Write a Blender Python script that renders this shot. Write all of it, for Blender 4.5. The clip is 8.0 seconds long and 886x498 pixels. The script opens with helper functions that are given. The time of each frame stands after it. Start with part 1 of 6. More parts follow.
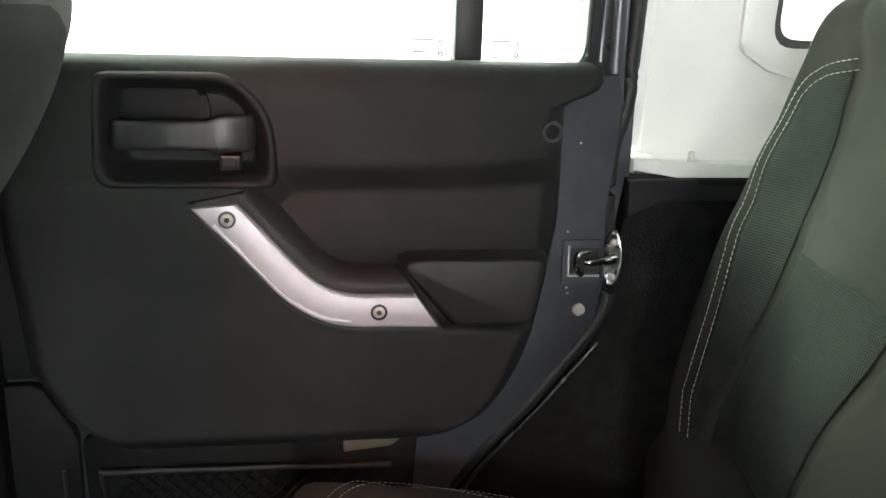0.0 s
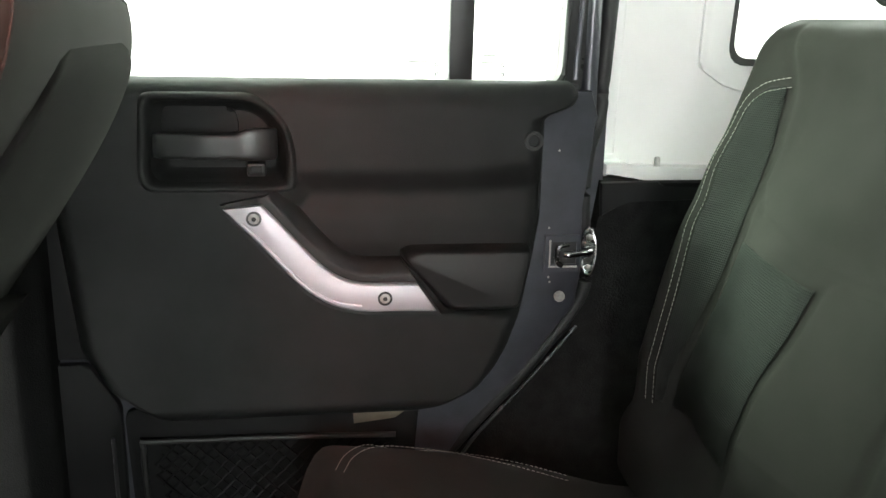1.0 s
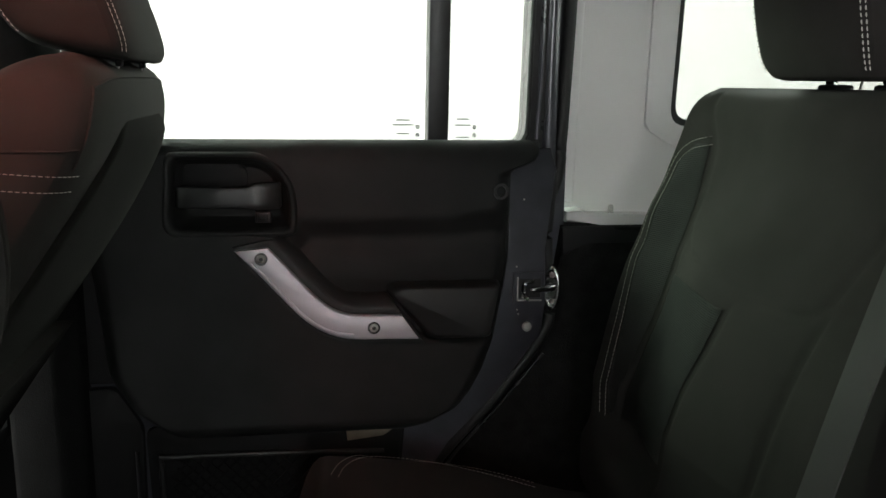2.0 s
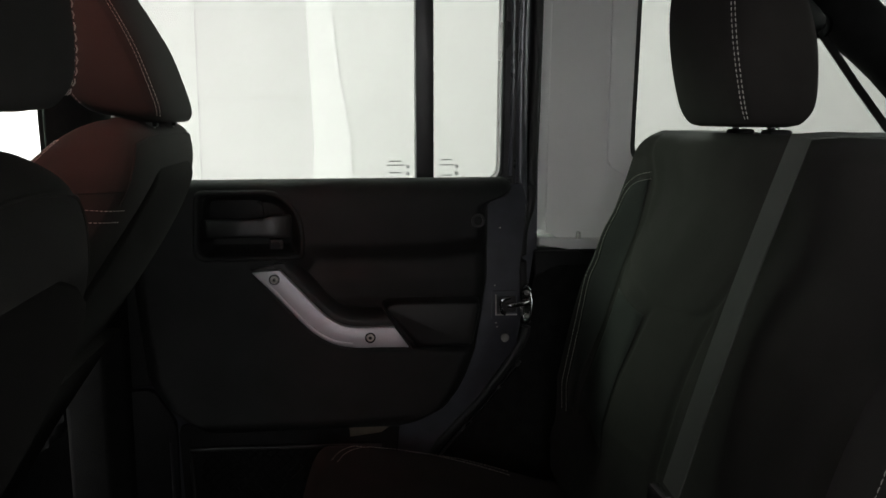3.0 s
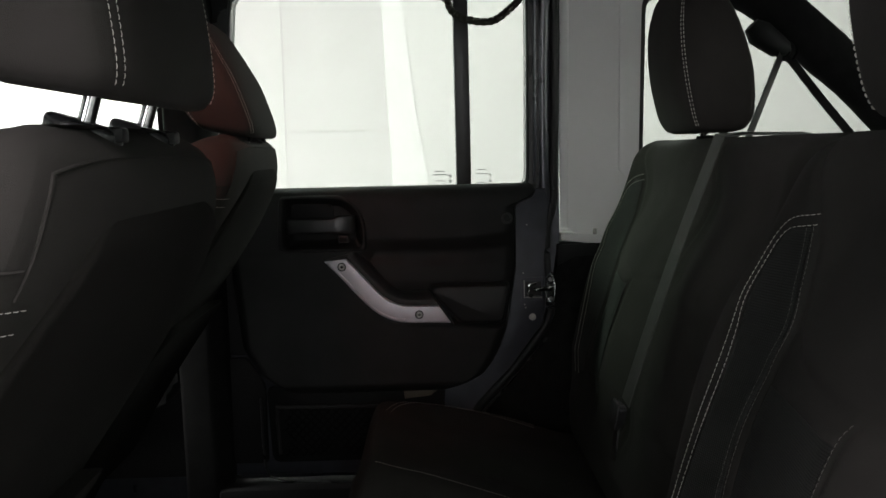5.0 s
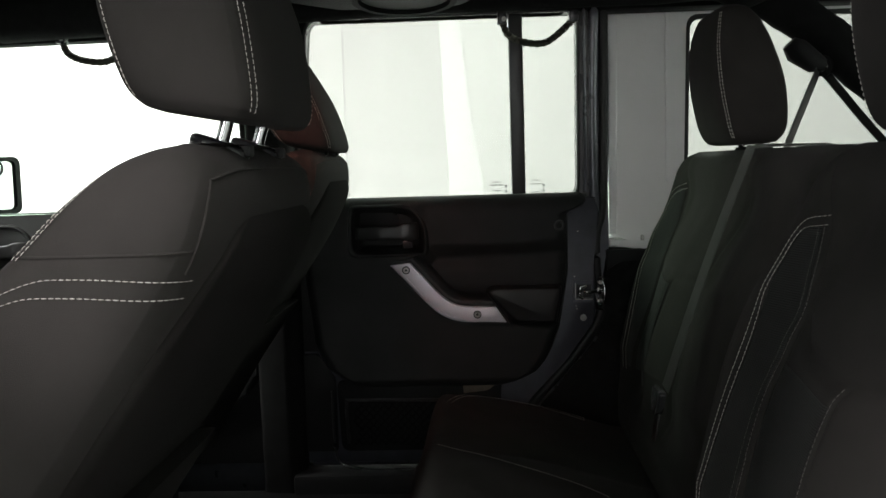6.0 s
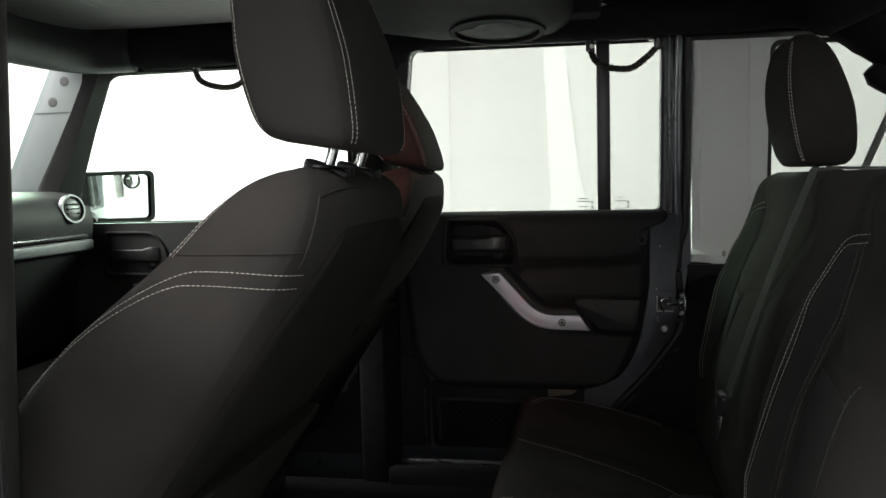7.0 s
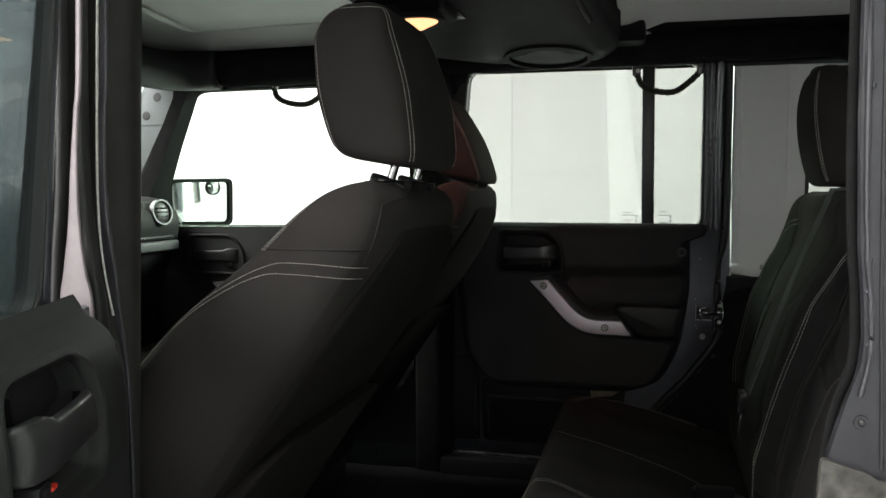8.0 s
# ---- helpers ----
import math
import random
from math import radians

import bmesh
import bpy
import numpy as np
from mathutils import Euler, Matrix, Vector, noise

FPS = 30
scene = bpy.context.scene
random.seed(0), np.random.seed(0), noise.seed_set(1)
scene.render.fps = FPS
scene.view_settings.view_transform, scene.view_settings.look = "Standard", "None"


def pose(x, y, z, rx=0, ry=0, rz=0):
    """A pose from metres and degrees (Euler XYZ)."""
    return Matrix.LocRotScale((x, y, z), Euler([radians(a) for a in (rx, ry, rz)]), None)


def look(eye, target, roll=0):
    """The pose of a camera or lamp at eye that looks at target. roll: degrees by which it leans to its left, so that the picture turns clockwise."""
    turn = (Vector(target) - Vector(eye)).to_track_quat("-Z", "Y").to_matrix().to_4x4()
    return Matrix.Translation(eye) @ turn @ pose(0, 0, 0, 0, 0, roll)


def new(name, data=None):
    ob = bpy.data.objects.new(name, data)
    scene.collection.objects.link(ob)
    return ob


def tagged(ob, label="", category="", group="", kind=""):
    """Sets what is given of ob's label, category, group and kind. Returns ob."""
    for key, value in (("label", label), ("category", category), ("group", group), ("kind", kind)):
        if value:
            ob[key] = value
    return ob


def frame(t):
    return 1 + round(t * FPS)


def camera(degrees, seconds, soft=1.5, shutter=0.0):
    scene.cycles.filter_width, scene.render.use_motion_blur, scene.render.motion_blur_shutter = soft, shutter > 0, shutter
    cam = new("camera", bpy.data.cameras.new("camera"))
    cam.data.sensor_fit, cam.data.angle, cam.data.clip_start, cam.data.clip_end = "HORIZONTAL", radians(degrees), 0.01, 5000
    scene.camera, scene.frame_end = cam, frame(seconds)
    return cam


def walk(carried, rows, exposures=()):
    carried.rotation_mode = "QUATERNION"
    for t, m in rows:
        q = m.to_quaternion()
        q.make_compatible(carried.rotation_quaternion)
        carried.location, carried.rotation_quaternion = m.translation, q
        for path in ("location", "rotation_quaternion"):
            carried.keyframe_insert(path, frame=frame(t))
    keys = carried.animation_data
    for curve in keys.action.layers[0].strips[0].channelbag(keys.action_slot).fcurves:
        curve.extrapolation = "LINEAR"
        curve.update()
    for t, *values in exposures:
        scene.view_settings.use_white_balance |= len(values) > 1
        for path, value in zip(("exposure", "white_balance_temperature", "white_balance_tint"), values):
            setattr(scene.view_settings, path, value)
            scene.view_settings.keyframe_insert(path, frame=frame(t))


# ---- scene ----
cam = camera(53.8, 8.0)
METRES, EYE, SIDE, TILT, TURN = 1.38, 1.33, -0.212, -2.5, -8.5
ROWS = [
    (0.0, 0.0, 0.0, 0.0, 0.26, -12.51, -1.16),
    (0.5, -0.0006, -0.0505, 0.0061, 0.07, -12.23, -1.08),
    (1.0, -0.0034, -0.1029, 0.0116, -0.27, -12.08, -0.82),
    (1.5, 0.005, -0.1572, 0.0069, -0.42, -10.07, -0.58),
    (2.0, 0.0121, -0.2292, 0.0167, -0.59, -8.38, -0.39),
    (3.5, 0.1158, -0.4538, 0.0216, 3.7, -5.36, 0.87),
    (4.0, 0.1405, -0.5098, 0.0123, 4.95, -4.78, 1.1),
    (5.5, 0.1611, -0.6732, -0.0154, 8.97, -3.52, 1.51),
    (6.0, 0.1677, -0.7244, -0.0157, 11.02, -3.0, 1.59),
    (6.5, 0.1816, -0.7746, -0.0167, 13.72, -2.38, 1.32),
    (7.0, 0.2171, -0.8233, -0.016, 17.94, -1.97, 0.71),
    (7.5, 0.2499, -0.8814, -0.0175, 20.62, -1.62, 0.13),
    (8.0, 0.2728, -0.9353, -0.0206, 22.05, -1.21, -0.57),
]
EXPOSURES = [(0.0, 1.97, 6500, 10), (0.6, 2.12, 6500, 10), (1.1, 1.88, 6500, 10), (1.6, 0.95, 6500, 11), (2.1, 0.15, 6500, 13), (2.7, -0.45, 6500, 16), (3.3, -0.78, 6500, 16), (4.2, -0.75, 6500, 16), (5.5, -0.52, 6500, 13), (6.5, -0.52, 6500, 12), (7.2, -0.62, 6500, 12), (8.0, -0.80, 6500, 12)]
walk(cam, [(t, pose(0, SIDE, EYE, TILT) @ pose(0, 0, 0, 0, 0, TURN) @ pose(METRES * x, METRES * y, METRES * z, 90 + pitch, roll, yaw)) for t, x, y, z, yaw, pitch, roll in ROWS],
     EXPOSURES)

# ---- world and lights: a white studio room, lit by added lamps out of view ----
world = bpy.data.worlds.new("world")
scene.world = world
world.use_nodes = True
world.node_tree.nodes["Background"].inputs[0].default_value = (0.9, 0.93, 1.0, 1)
world.node_tree.nodes["Background"].inputs[1].default_value = 0.02


def area_lamp(name, x, y, z, w, h, watts, colour, aim):
    data = bpy.data.lights.new(name, "AREA")
    data.shape, data.size, data.size_y, data.energy, data.color = "RECTANGLE", w, h, watts, colour
    ob = new(name, data)
    ob.matrix_world = look((x, y, z), aim)
    return ob


WARM = (1.0, 0.985, 0.965)
# unseen fills: greenish onto the far bench, then a broad one over the front
area_lamp("fill_lamp", -3.2, 2.7, 3.1, 1.8, 0.8, 1050, (0.72, 1.0, 0.77), (0.4, 0.4, 1.15))
area_lamp("fill_lamp", -4.2, 0.0, 4.3, 3.0, 3.0, 2200, WARM, (-4.0, 0.0, 0.0))
# no real fitting: added strip that whitens the wall behind the far windows
area_lamp("wall_fill", 0.0, 4.4, 4.4, 11.0, 0.6, 142, WARM, (0.0, 5.4, 0.0))
# added fill outside the open doorway, from above
area_lamp("fill_lamp", -0.9, -2.5, 4.4, 4.0, 0.8, 360, WARM, (-0.7, -2.1, 0.0))
# added greenish fill from far behind, onto the passenger seat back
area_lamp("fill_lamp", 2.4, 3.1, 2.7, 2.0, 0.8, 640, (0.84, 1.0, 0.87), (-0.1, 0.45, 1.2))
# low unseen fill added to light the cabin through the doorway
area_lamp("side_fill", -0.6, -5.6, 1.6, 4.0, 2.2, 90, WARM, (0.2, 0.0, 1.2))
# added fill from ahead of the open door, brightens the near bench
area_lamp("fill_lamp", -2.6, -4.6, 2.1, 2.4, 1.6, 420, WARM, (0.4, -0.4, 1.2))

# the warm map lamp under the overhead bar
dome_data = bpy.data.lights.new("map_lamp_light", "SPOT")
dome_data.energy, dome_data.color, dome_data.shadow_soft_size = 7.6, (1.0, 0.39, 0.31), 0.045
dome_data.spot_size, dome_data.spot_blend = radians(84), 1.0
dome = new("map_lamp_light", dome_data)
dome.matrix_world = look((-0.25, -0.03, 1.632), (-0.30, 0.36, 1.30))

# ---- materials ----


def mat(name, colour, rough=0.5, metal=0.0, grain=0.0, grain_scale=600.0, vary=0.15, vary_scale=14.0, bump=0.0, bump_scale=400.0,
        coat=0.0, weave=0.0, weave_scale=520.0, spec=0.5, rough_vary=0.08, sheen=0.0):
    """A painted, moulded or woven surface: colour mottled at two scales, fine relief, uneven gloss."""
    m = bpy.data.materials.new(name)
    m.use_nodes = True
    nt = m.node_tree
    b = nt.nodes["Principled BSDF"]
    N, L = nt.nodes.new, nt.links.new
    tc = N("ShaderNodeTexCoord")
    big = N("ShaderNodeTexNoise")
    big.inputs["Scale"].default_value, big.inputs["Detail"].default_value = vary_scale, 5
    small = N("ShaderNodeTexNoise")
    small.inputs["Scale"].default_value, small.inputs["Detail"].default_value = grain_scale, 3
    L(tc.outputs["Object"], big.inputs["Vector"])
    L(tc.outputs["Object"], small.inputs["Vector"])
    add = N("ShaderNodeMath")
    add.operation = "MULTIPLY_ADD"
    L(small.outputs["Fac"], add.inputs[0])
    add.inputs[1].default_value = grain
    L(big.outputs["Fac"], add.inputs[2])
    ramp = N("ShaderNodeMapRange")
    L(add.outputs[0], ramp.inputs["Value"])
    ramp.inputs["From Min"].default_value, ramp.inputs["From Max"].default_value = 0.25 + 0.5 * grain - 0.3 * grain, 0.75 + 0.5 * grain + 0.3 * grain
    ramp.inputs["To Min"].default_value, ramp.inputs["To Max"].default_value = 1 - vary - 0.5 * grain, 1 + vary + 0.5 * grain
    mul = N("ShaderNodeVectorMath")
    mul.operation = "SCALE"
    mul.inputs[0].default_value = colour
    L(ramp.outputs[0], mul.inputs["Scale"])
    L(mul.outputs[0], b.inputs["Base Color"])
    rr = N("ShaderNodeMapRange")
    L(big.outputs["Fac"], rr.inputs["Value"])
    rr.inputs["To Min"].default_value, rr.inputs["To Max"].default_value = max(0.02, rough - rough_vary), min(1.0, rough + rough_vary)
    L(rr.outputs[0], b.inputs["Roughness"])
    b.inputs["Metallic"].default_value = metal
    b.inputs["Coat Weight"].default_value = coat
    b.inputs["Coat Roughness"].default_value = 0.12
    b.inputs["Specular IOR Level"].default_value = spec
    b.inputs["Sheen Weight"].default_value, b.inputs["Sheen Roughness"].default_value = sheen, 0.45
    height = None
    if bump:
        h = N("ShaderNodeTexNoise")
        h.inputs["Scale"].default_value, h.inputs["Detail"].default_value = bump_scale, 4
        L(tc.outputs["Object"], h.inputs["Vector"])
        height = h.outputs["Fac"]
    if weave:
        waves = []
        for axis in ("Y", "Z"):
            w = N("ShaderNodeTexWave")
            w.bands_direction = axis
            w.inputs["Scale"].default_value = weave_scale
            w.inputs["Distortion"].default_value = 0.6
            L(tc.outputs["Object"], w.inputs["Vector"])
            waves.append(w.outputs["Fac"])
        both = N("ShaderNodeMath")
        both.operation = "MULTIPLY"
        L(waves[0], both.inputs[0])
        L(waves[1], both.inputs[1])
        if height:
            s = N("ShaderNodeMath")
            s.operation = "MULTIPLY_ADD"
            L(both.outputs[0], s.inputs[0])
            s.inputs[1].default_value = weave
            L(height, s.inputs[2])
            height = s.outputs[0]
        else:
            height = both.outputs[0]
    if height:
        bp = N("ShaderNodeBump")
        bp.inputs["Strength"].default_value, bp.inputs["Distance"].default_value = max(bump, 0.15), 0.0012
        L(height, bp.inputs["Height"])
        L(bp.outputs[0], b.inputs["Normal"])
    return m


def glass_mat(name, tint, gloss=1.45, share=0.09, haze=None):
    """A thin pane: tinted see-through with a clear surface reflection."""
    m = bpy.data.materials.new(name)
    m.use_nodes = True
    nt = m.node_tree
    nt.nodes.clear()
    N, L = nt.nodes.new, nt.links.new
    out, mix, tr, gl, fr = N("ShaderNodeOutputMaterial"), N("ShaderNodeMixShader"), N("ShaderNodeBsdfTransparent"), N("ShaderNodeBsdfGlossy"), N("ShaderNodeFresnel")
    tr.inputs[0].default_value = (*tint, 1)
    gl.inputs["Roughness"].default_value = 0.02
    fr.inputs[0].default_value = gloss
    half = N("ShaderNodeMath")
    half.operation = "MULTIPLY"
    half.inputs[1].default_value = share
    L(fr.outputs[0], half.inputs[0])
    L(half.outputs[0], mix.inputs[0])
    body = tr
    # optional diffuse share, paints the pane paler
    if haze:
        body, film = N("ShaderNodeMixShader"), N("ShaderNodeBsdfDiffuse")
        film.inputs[0].default_value = (*haze, 1)
        body.inputs[0].default_value = 0.75
        L(tr.outputs[0], body.inputs[1])
        L(film.outputs[0], body.inputs[2])
    L(body.outputs[0], mix.inputs[1])
    L(gl.outputs[0], mix.inputs[2])
    L(mix.outputs[0], out.inputs[0])
    return m


def glow_mat(name, colour, strength):
    m = bpy.data.materials.new(name)
    m.use_nodes = True
    b = m.node_tree.nodes["Principled BSDF"]
    b.inputs["Base Color"].default_value = (*colour, 1)
    b.inputs["Emission Color"].default_value = (*colour, 1)
    b.inputs["Emission Strength"].default_value = strength
    return m


M_TRIM = mat("moulded_black_vinyl", (0.0175, 0.0180, 0.0180), 0.56, bump=0.35, bump_scale=900, vary=0.22, spec=0.18, grain=0.25, grain_scale=1500)
M_TRIM_SOFT = mat("soft_black_vinyl", (0.017, 0.017, 0.0175), 0.46, bump=0.3, bump_scale=800, vary=0.2, spec=0.28)
M_LEVER = mat("worn_satin_black_plastic", (0.019, 0.019, 0.0195), 0.36, vary=0.25, vary_scale=40, bump=0.1, bump_scale=900)
M_PLASTIC = mat("black_plastic", (0.010, 0.010, 0.0105), 0.6, bump=0.12, bump_scale=700, vary=0.12, spec=0.18)
M_GLOSS = mat("satin_black_plastic", (0.016, 0.016, 0.017), 0.28, vary=0.1)
M_RUBBER = mat("black_rubber", (0.014, 0.014, 0.014), 0.55, vary=0.2, bump=0.15, bump_scale=300)
M_FABRIC = mat("charcoal_seat_cloth", (0.0250, 0.0228, 0.0217), 0.94, sheen=0.012, bump=0.3, bump_scale=1600, vary=0.14, vary_scale=9, grain=0.3, grain_scale=1800, spec=0.04)
M_MESH = mat("ribbed_seat_cloth", (0.030, 0.030, 0.0285), 0.78, sheen=0.03, bump=0.4, bump_scale=1400, weave=1.8, weave_scale=130, vary=0.15, grain=0.3, spec=0.22)
M_HEADLINER = mat("matt_black_overhead_plastic", (0.0048, 0.0051, 0.0049), 0.62, bump=0.2, bump_scale=700, vary=0.25, spec=0.10)
M_COVER = mat("black_padded_cloth_cover", (0.012, 0.012, 0.012), 0.95, bump=0.5, bump_scale=500, vary=0.25, vary_scale=30, spec=0.05)
M_CARPET = mat("black_carpet", (0.012, 0.012, 0.012), 0.98, bump=0.9, bump_scale=380, vary=0.5, vary_scale=45, grain=0.7, grain_scale=500, spec=0.1)
M_THREAD = mat("pale_grey_thread", (0.403, 0.377, 0.345), 0.8, vary=0.2, vary_scale=300)
M_SILVER = mat("satin_silver_paint", (0.47, 0.45, 0.49), 0.38, metal=0.35, vary=0.05, vary_scale=40, bump=0.05, bump_scale=1500)
M_CHROME = mat("bright_metal", (0.42, 0.42, 0.42), 0.24, metal=1.0, vary=0.1, vary_scale=80)
M_STEEL = mat("dull_zinc_screw", (0.46, 0.44, 0.42), 0.42, metal=0.35, vary=0.25, vary_scale=200)
M_PAINT = mat("graphite_body_paint", (0.085, 0.087, 0.102), 0.30, metal=0.35, coat=0.8, vary=0.12, vary_scale=30, grain=0.2, grain_scale=900)
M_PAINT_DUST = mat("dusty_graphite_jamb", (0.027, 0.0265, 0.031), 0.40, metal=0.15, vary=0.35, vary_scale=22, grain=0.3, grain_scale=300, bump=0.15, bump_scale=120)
M_JAMB = mat("graphite_door_flange", (0.052, 0.054, 0.066), 0.42, metal=0.25, coat=0.3, vary=0.2, vary_scale=26, grain=0.25, grain_scale=500)
M_BODY = mat("grey_green_body_paint", (0.042, 0.060, 0.061), 0.30, metal=0.2, coat=0.7, vary=0.12, vary_scale=18, grain=0.2, grain_scale=700)
M_TOP = mat("grey_white_hardtop", (0.87, 0.86, 0.855), 0.6, vary=0.04, vary_scale=6, bump=0.12, bump_scale=500)
M_PILLAR = mat("pale_grey_pillar_paint", (0.085, 0.098, 0.10), 0.5, vary=0.10, bump=0.05)
M_BELT = mat("black_belt_webbing", (0.060, 0.062, 0.057), 0.85, weave=1.2, weave_scale=300, bump=0.2, bump_scale=900, vary=0.1, spec=0.25)
M_STRAP = mat("olive_grey_strap_cover", (0.040, 0.040, 0.032), 0.85, bump=0.4, bump_scale=300, vary=0.25, vary_scale=60, spec=0.2)
M_TAN = mat("tan_scuffed_plate", (0.17, 0.135, 0.10), 0.6, vary=0.2, vary_scale=60)
M_INK = mat("dark_glass_print", (0.03, 0.03, 0.03), 0.6)
M_RED = mat("red_lock_mark", (0.55, 0.03, 0.015), 0.4)
M_WALL = mat("white_room_wall", (0.74, 0.74, 0.735), 0.8, vary=0.03, vary_scale=0.6)
# wall colour lowered so that less light bounces in from the open side
M_WALL_DIM = mat("darkened_room_wall", (0.36, 0.36, 0.37), 0.8, vary=0.05, vary_scale=0.6)
M_WALL_BRIGHT = mat("white_sheet", (0.86, 0.86, 0.86), 0.8, vary=0.01, vary_scale=1.0)
M_SEAM = mat("grey_wall_seam", (0.61, 0.61, 0.607), 0.8)
M_BOARD = mat("pale_grey_board", (0.70, 0.695, 0.695), 0.8, vary=0.02, vary_scale=0.8)
M_GROUND = mat("grey_room_floor", (0.33, 0.33, 0.33), 0.45, vary=0.12, vary_scale=2)
M_GRILLE = mat("grey_speaker_cloth", (0.19, 0.192, 0.185), 0.9, weave=1.5, weave_scale=260, bump=0.4, bump_scale=900, vary=0.1)
M_TINT = glass_mat("green_tinted_privacy_glass", (0.582, 0.575, 0.571))
# the open door's copy of M_TINT, darkened for the dim reflection in it
M_TINT_DARK = glass_mat("darkened_tinted_glass", (0.42, 0.46, 0.46), 1.45, 0.5)
M_CLEAR = glass_mat("clear_side_glass", (0.95, 0.97, 0.95))
# the pane's pale sheen is partly painted in as diffuse grey-green
M_FILM = glass_mat("dusty_hazed_grey_green_glass", (0.30, 0.36, 0.36), 2.0, 0.6, (0.040, 0.058, 0.058))
[n for n in M_FILM.node_tree.nodes if n.type == "BSDF_GLOSSY"][0].inputs[0].default_value = (0.45, 0.60, 0.60, 1)
M_MIRROR = mat("mirror_silver", (0.86, 0.88, 0.88), 0.03, metal=1.0, vary=0.01, rough_vary=0.01)
M_LENS = glow_mat("lit_warm_lamp_lens", (1.0, 0.50, 0.24), 3.2)
M_VENT = mat("satin_grey_vent_ring", (0.085, 0.085, 0.09), 0.45, metal=0.0, vary=0.08, vary_scale=60)
# flange paint made paler and pinker to carry the light on it
M_FLANGE_LIT = mat("lit_pinkish_grey_flange", (0.13, 0.108, 0.114), 0.42, vary=0.25, vary_scale=35, bump=0.1, bump_scale=200)

# ---- building tools ----


def finish(bm, name, material, smooth=40):
    bmesh.ops.recalc_face_normals(bm, faces=bm.faces)
    me = bpy.data.meshes.new(name)
    bm.to_mesh(me)
    bm.free()
    for p in me.polygons:
        p.use_smooth = True
    me.set_sharp_from_angle(angle=radians(smooth))
    me.materials.append(material)
    return me


def thing(name, base, label, category, group="", kind=""):
    """An empty at the base of a thing; its parts hang from it."""
    ob = new(name)
    ob.empty_display_size = 0.05
    ob.location = base
    return tagged(ob, label, category, group, kind)


def part(name, bm, material, parent, label="", smooth=40):
    """One mesh under a thing or a part; bm is in world metres."""
    ob = new(name, finish(bm, name, material, smooth))
    ob.parent = parent
    if parent.parent is None:
        ob.matrix_parent_inverse = Matrix.Translation(-parent.location)
    return tagged(ob, label, kind="stuff" if name.endswith("_thread") else "")


def solid(name, bm, material, label, category, kind="structure", group="", smooth=40):
    return tagged(new(name, finish(bm, name, material, smooth)), label, category, group, kind)


def box(bm, x0, x1, y0, y1, z0, z1, bevel=0.0, seg=2):
    v = [bm.verts.new((x, y, z)) for x in (x0, x1) for y in (y0, y1) for z in (z0, z1)]
    f = [bm.faces.new([v[i] for i in q]) for q in ((0, 1, 3, 2), (4, 6, 7, 5), (0, 4, 5, 1), (2, 3, 7, 6), (0, 2, 6, 4), (1, 5, 7, 3))]
    if bevel:
        e = list({e for q in f for e in q.edges})
        bmesh.ops.bevel(bm, geom=e, offset=bevel, segments=seg, profile=0.5, affect="EDGES")
    return bm


def prism(bm, poly, place, a, b, bevel=0.0, seg=2):
    """A closed outline poly of (p, q), from depth a to b; place(p, q, depth) gives the world point."""
    lo = [bm.verts.new(place(p, q, a)) for p, q in poly]
    hi = [bm.verts.new(place(p, q, b)) for p, q in poly]
    n = len(poly)
    f0, f1 = bm.faces.new(lo), bm.faces.new(hi[::-1])
    for i in range(n):
        bm.faces.new((lo[i], hi[i], hi[(i + 1) % n], lo[(i + 1) % n]))
    if bevel:
        bmesh.ops.bevel(bm, geom=list(f1.edges), offset=bevel, segments=seg, profile=0.5, affect="EDGES")
    return bm


def loft(bm, rings, caps=True):
    rows = [[bm.verts.new(p) for p in r] for r in rings]
    n = len(rows[0])
    for a, b in zip(rows, rows[1:]):
        for i in range(n):
            bm.faces.new((a[i], a[(i + 1) % n], b[(i + 1) % n], b[i]))
    if caps:
        bm.faces.new(rows[0][::-1])
        bm.faces.new(rows[-1])
    return bm


def smooth_path(pts, n=8):
    """A Catmull-Rom line through pts."""
    p = [Vector(q) for q in pts]
    p = [2 * p[0] - p[1]] + p + [2 * p[-1] - p[-2]]
    out = []
    for i in range(1, len(p) - 2):
        for k in range(n):
            t = k / n
            a, b, c, d = p[i - 1:i + 3]
            out.append(0.5 * (2 * b + (c - a) * t + (2 * a - 5 * b + 4 * c - d) * t * t + (3 * b - a - 3 * c + d) * t ** 3))
    return out + [p[-2]]


def tube(bm, pts, r, sides=10, flat=1.0, up=(0, 0, 1)):
    """A round or flattened rod along pts; r may be a number or one radius a point."""
    pts = [Vector(p) for p in pts]
    rings, n = [], len(pts)
    for i, p in enumerate(pts):
        d = (pts[min(i + 1, n - 1)] - pts[max(i - 1, 0)]).normalized()
        u = Vector(up)
        side = d.cross(u)
        if side.length < 1e-3:
            side = d.cross(Vector((0, 1, 0)))
        side.normalize()
        u = side.cross(d)
        rr = r[i] if isinstance(r, (list, tuple)) else r
        rings.append([p + side * rr * math.cos(a) + u * rr * flat * math.sin(a) for a in (2 * math.pi * k / sides for k in range(sides))])
    return loft(bm, rings)


def strap(bm, pts, width, thick, across):
    """Flat webbing along pts; across: the direction of its width."""
    pts = [Vector(p) for p in pts]
    rings, n, a = [], len(pts), Vector(across).normalized() * width / 2
    for i, p in enumerate(pts):
        d = (pts[min(i + 1, n - 1)] - pts[max(i - 1, 0)]).normalized()
        t = d.cross(a).normalized() * thick / 2
        rings.append([p - a - t, p + a - t, p + a + t, p - a + t])
    return loft(bm, rings)


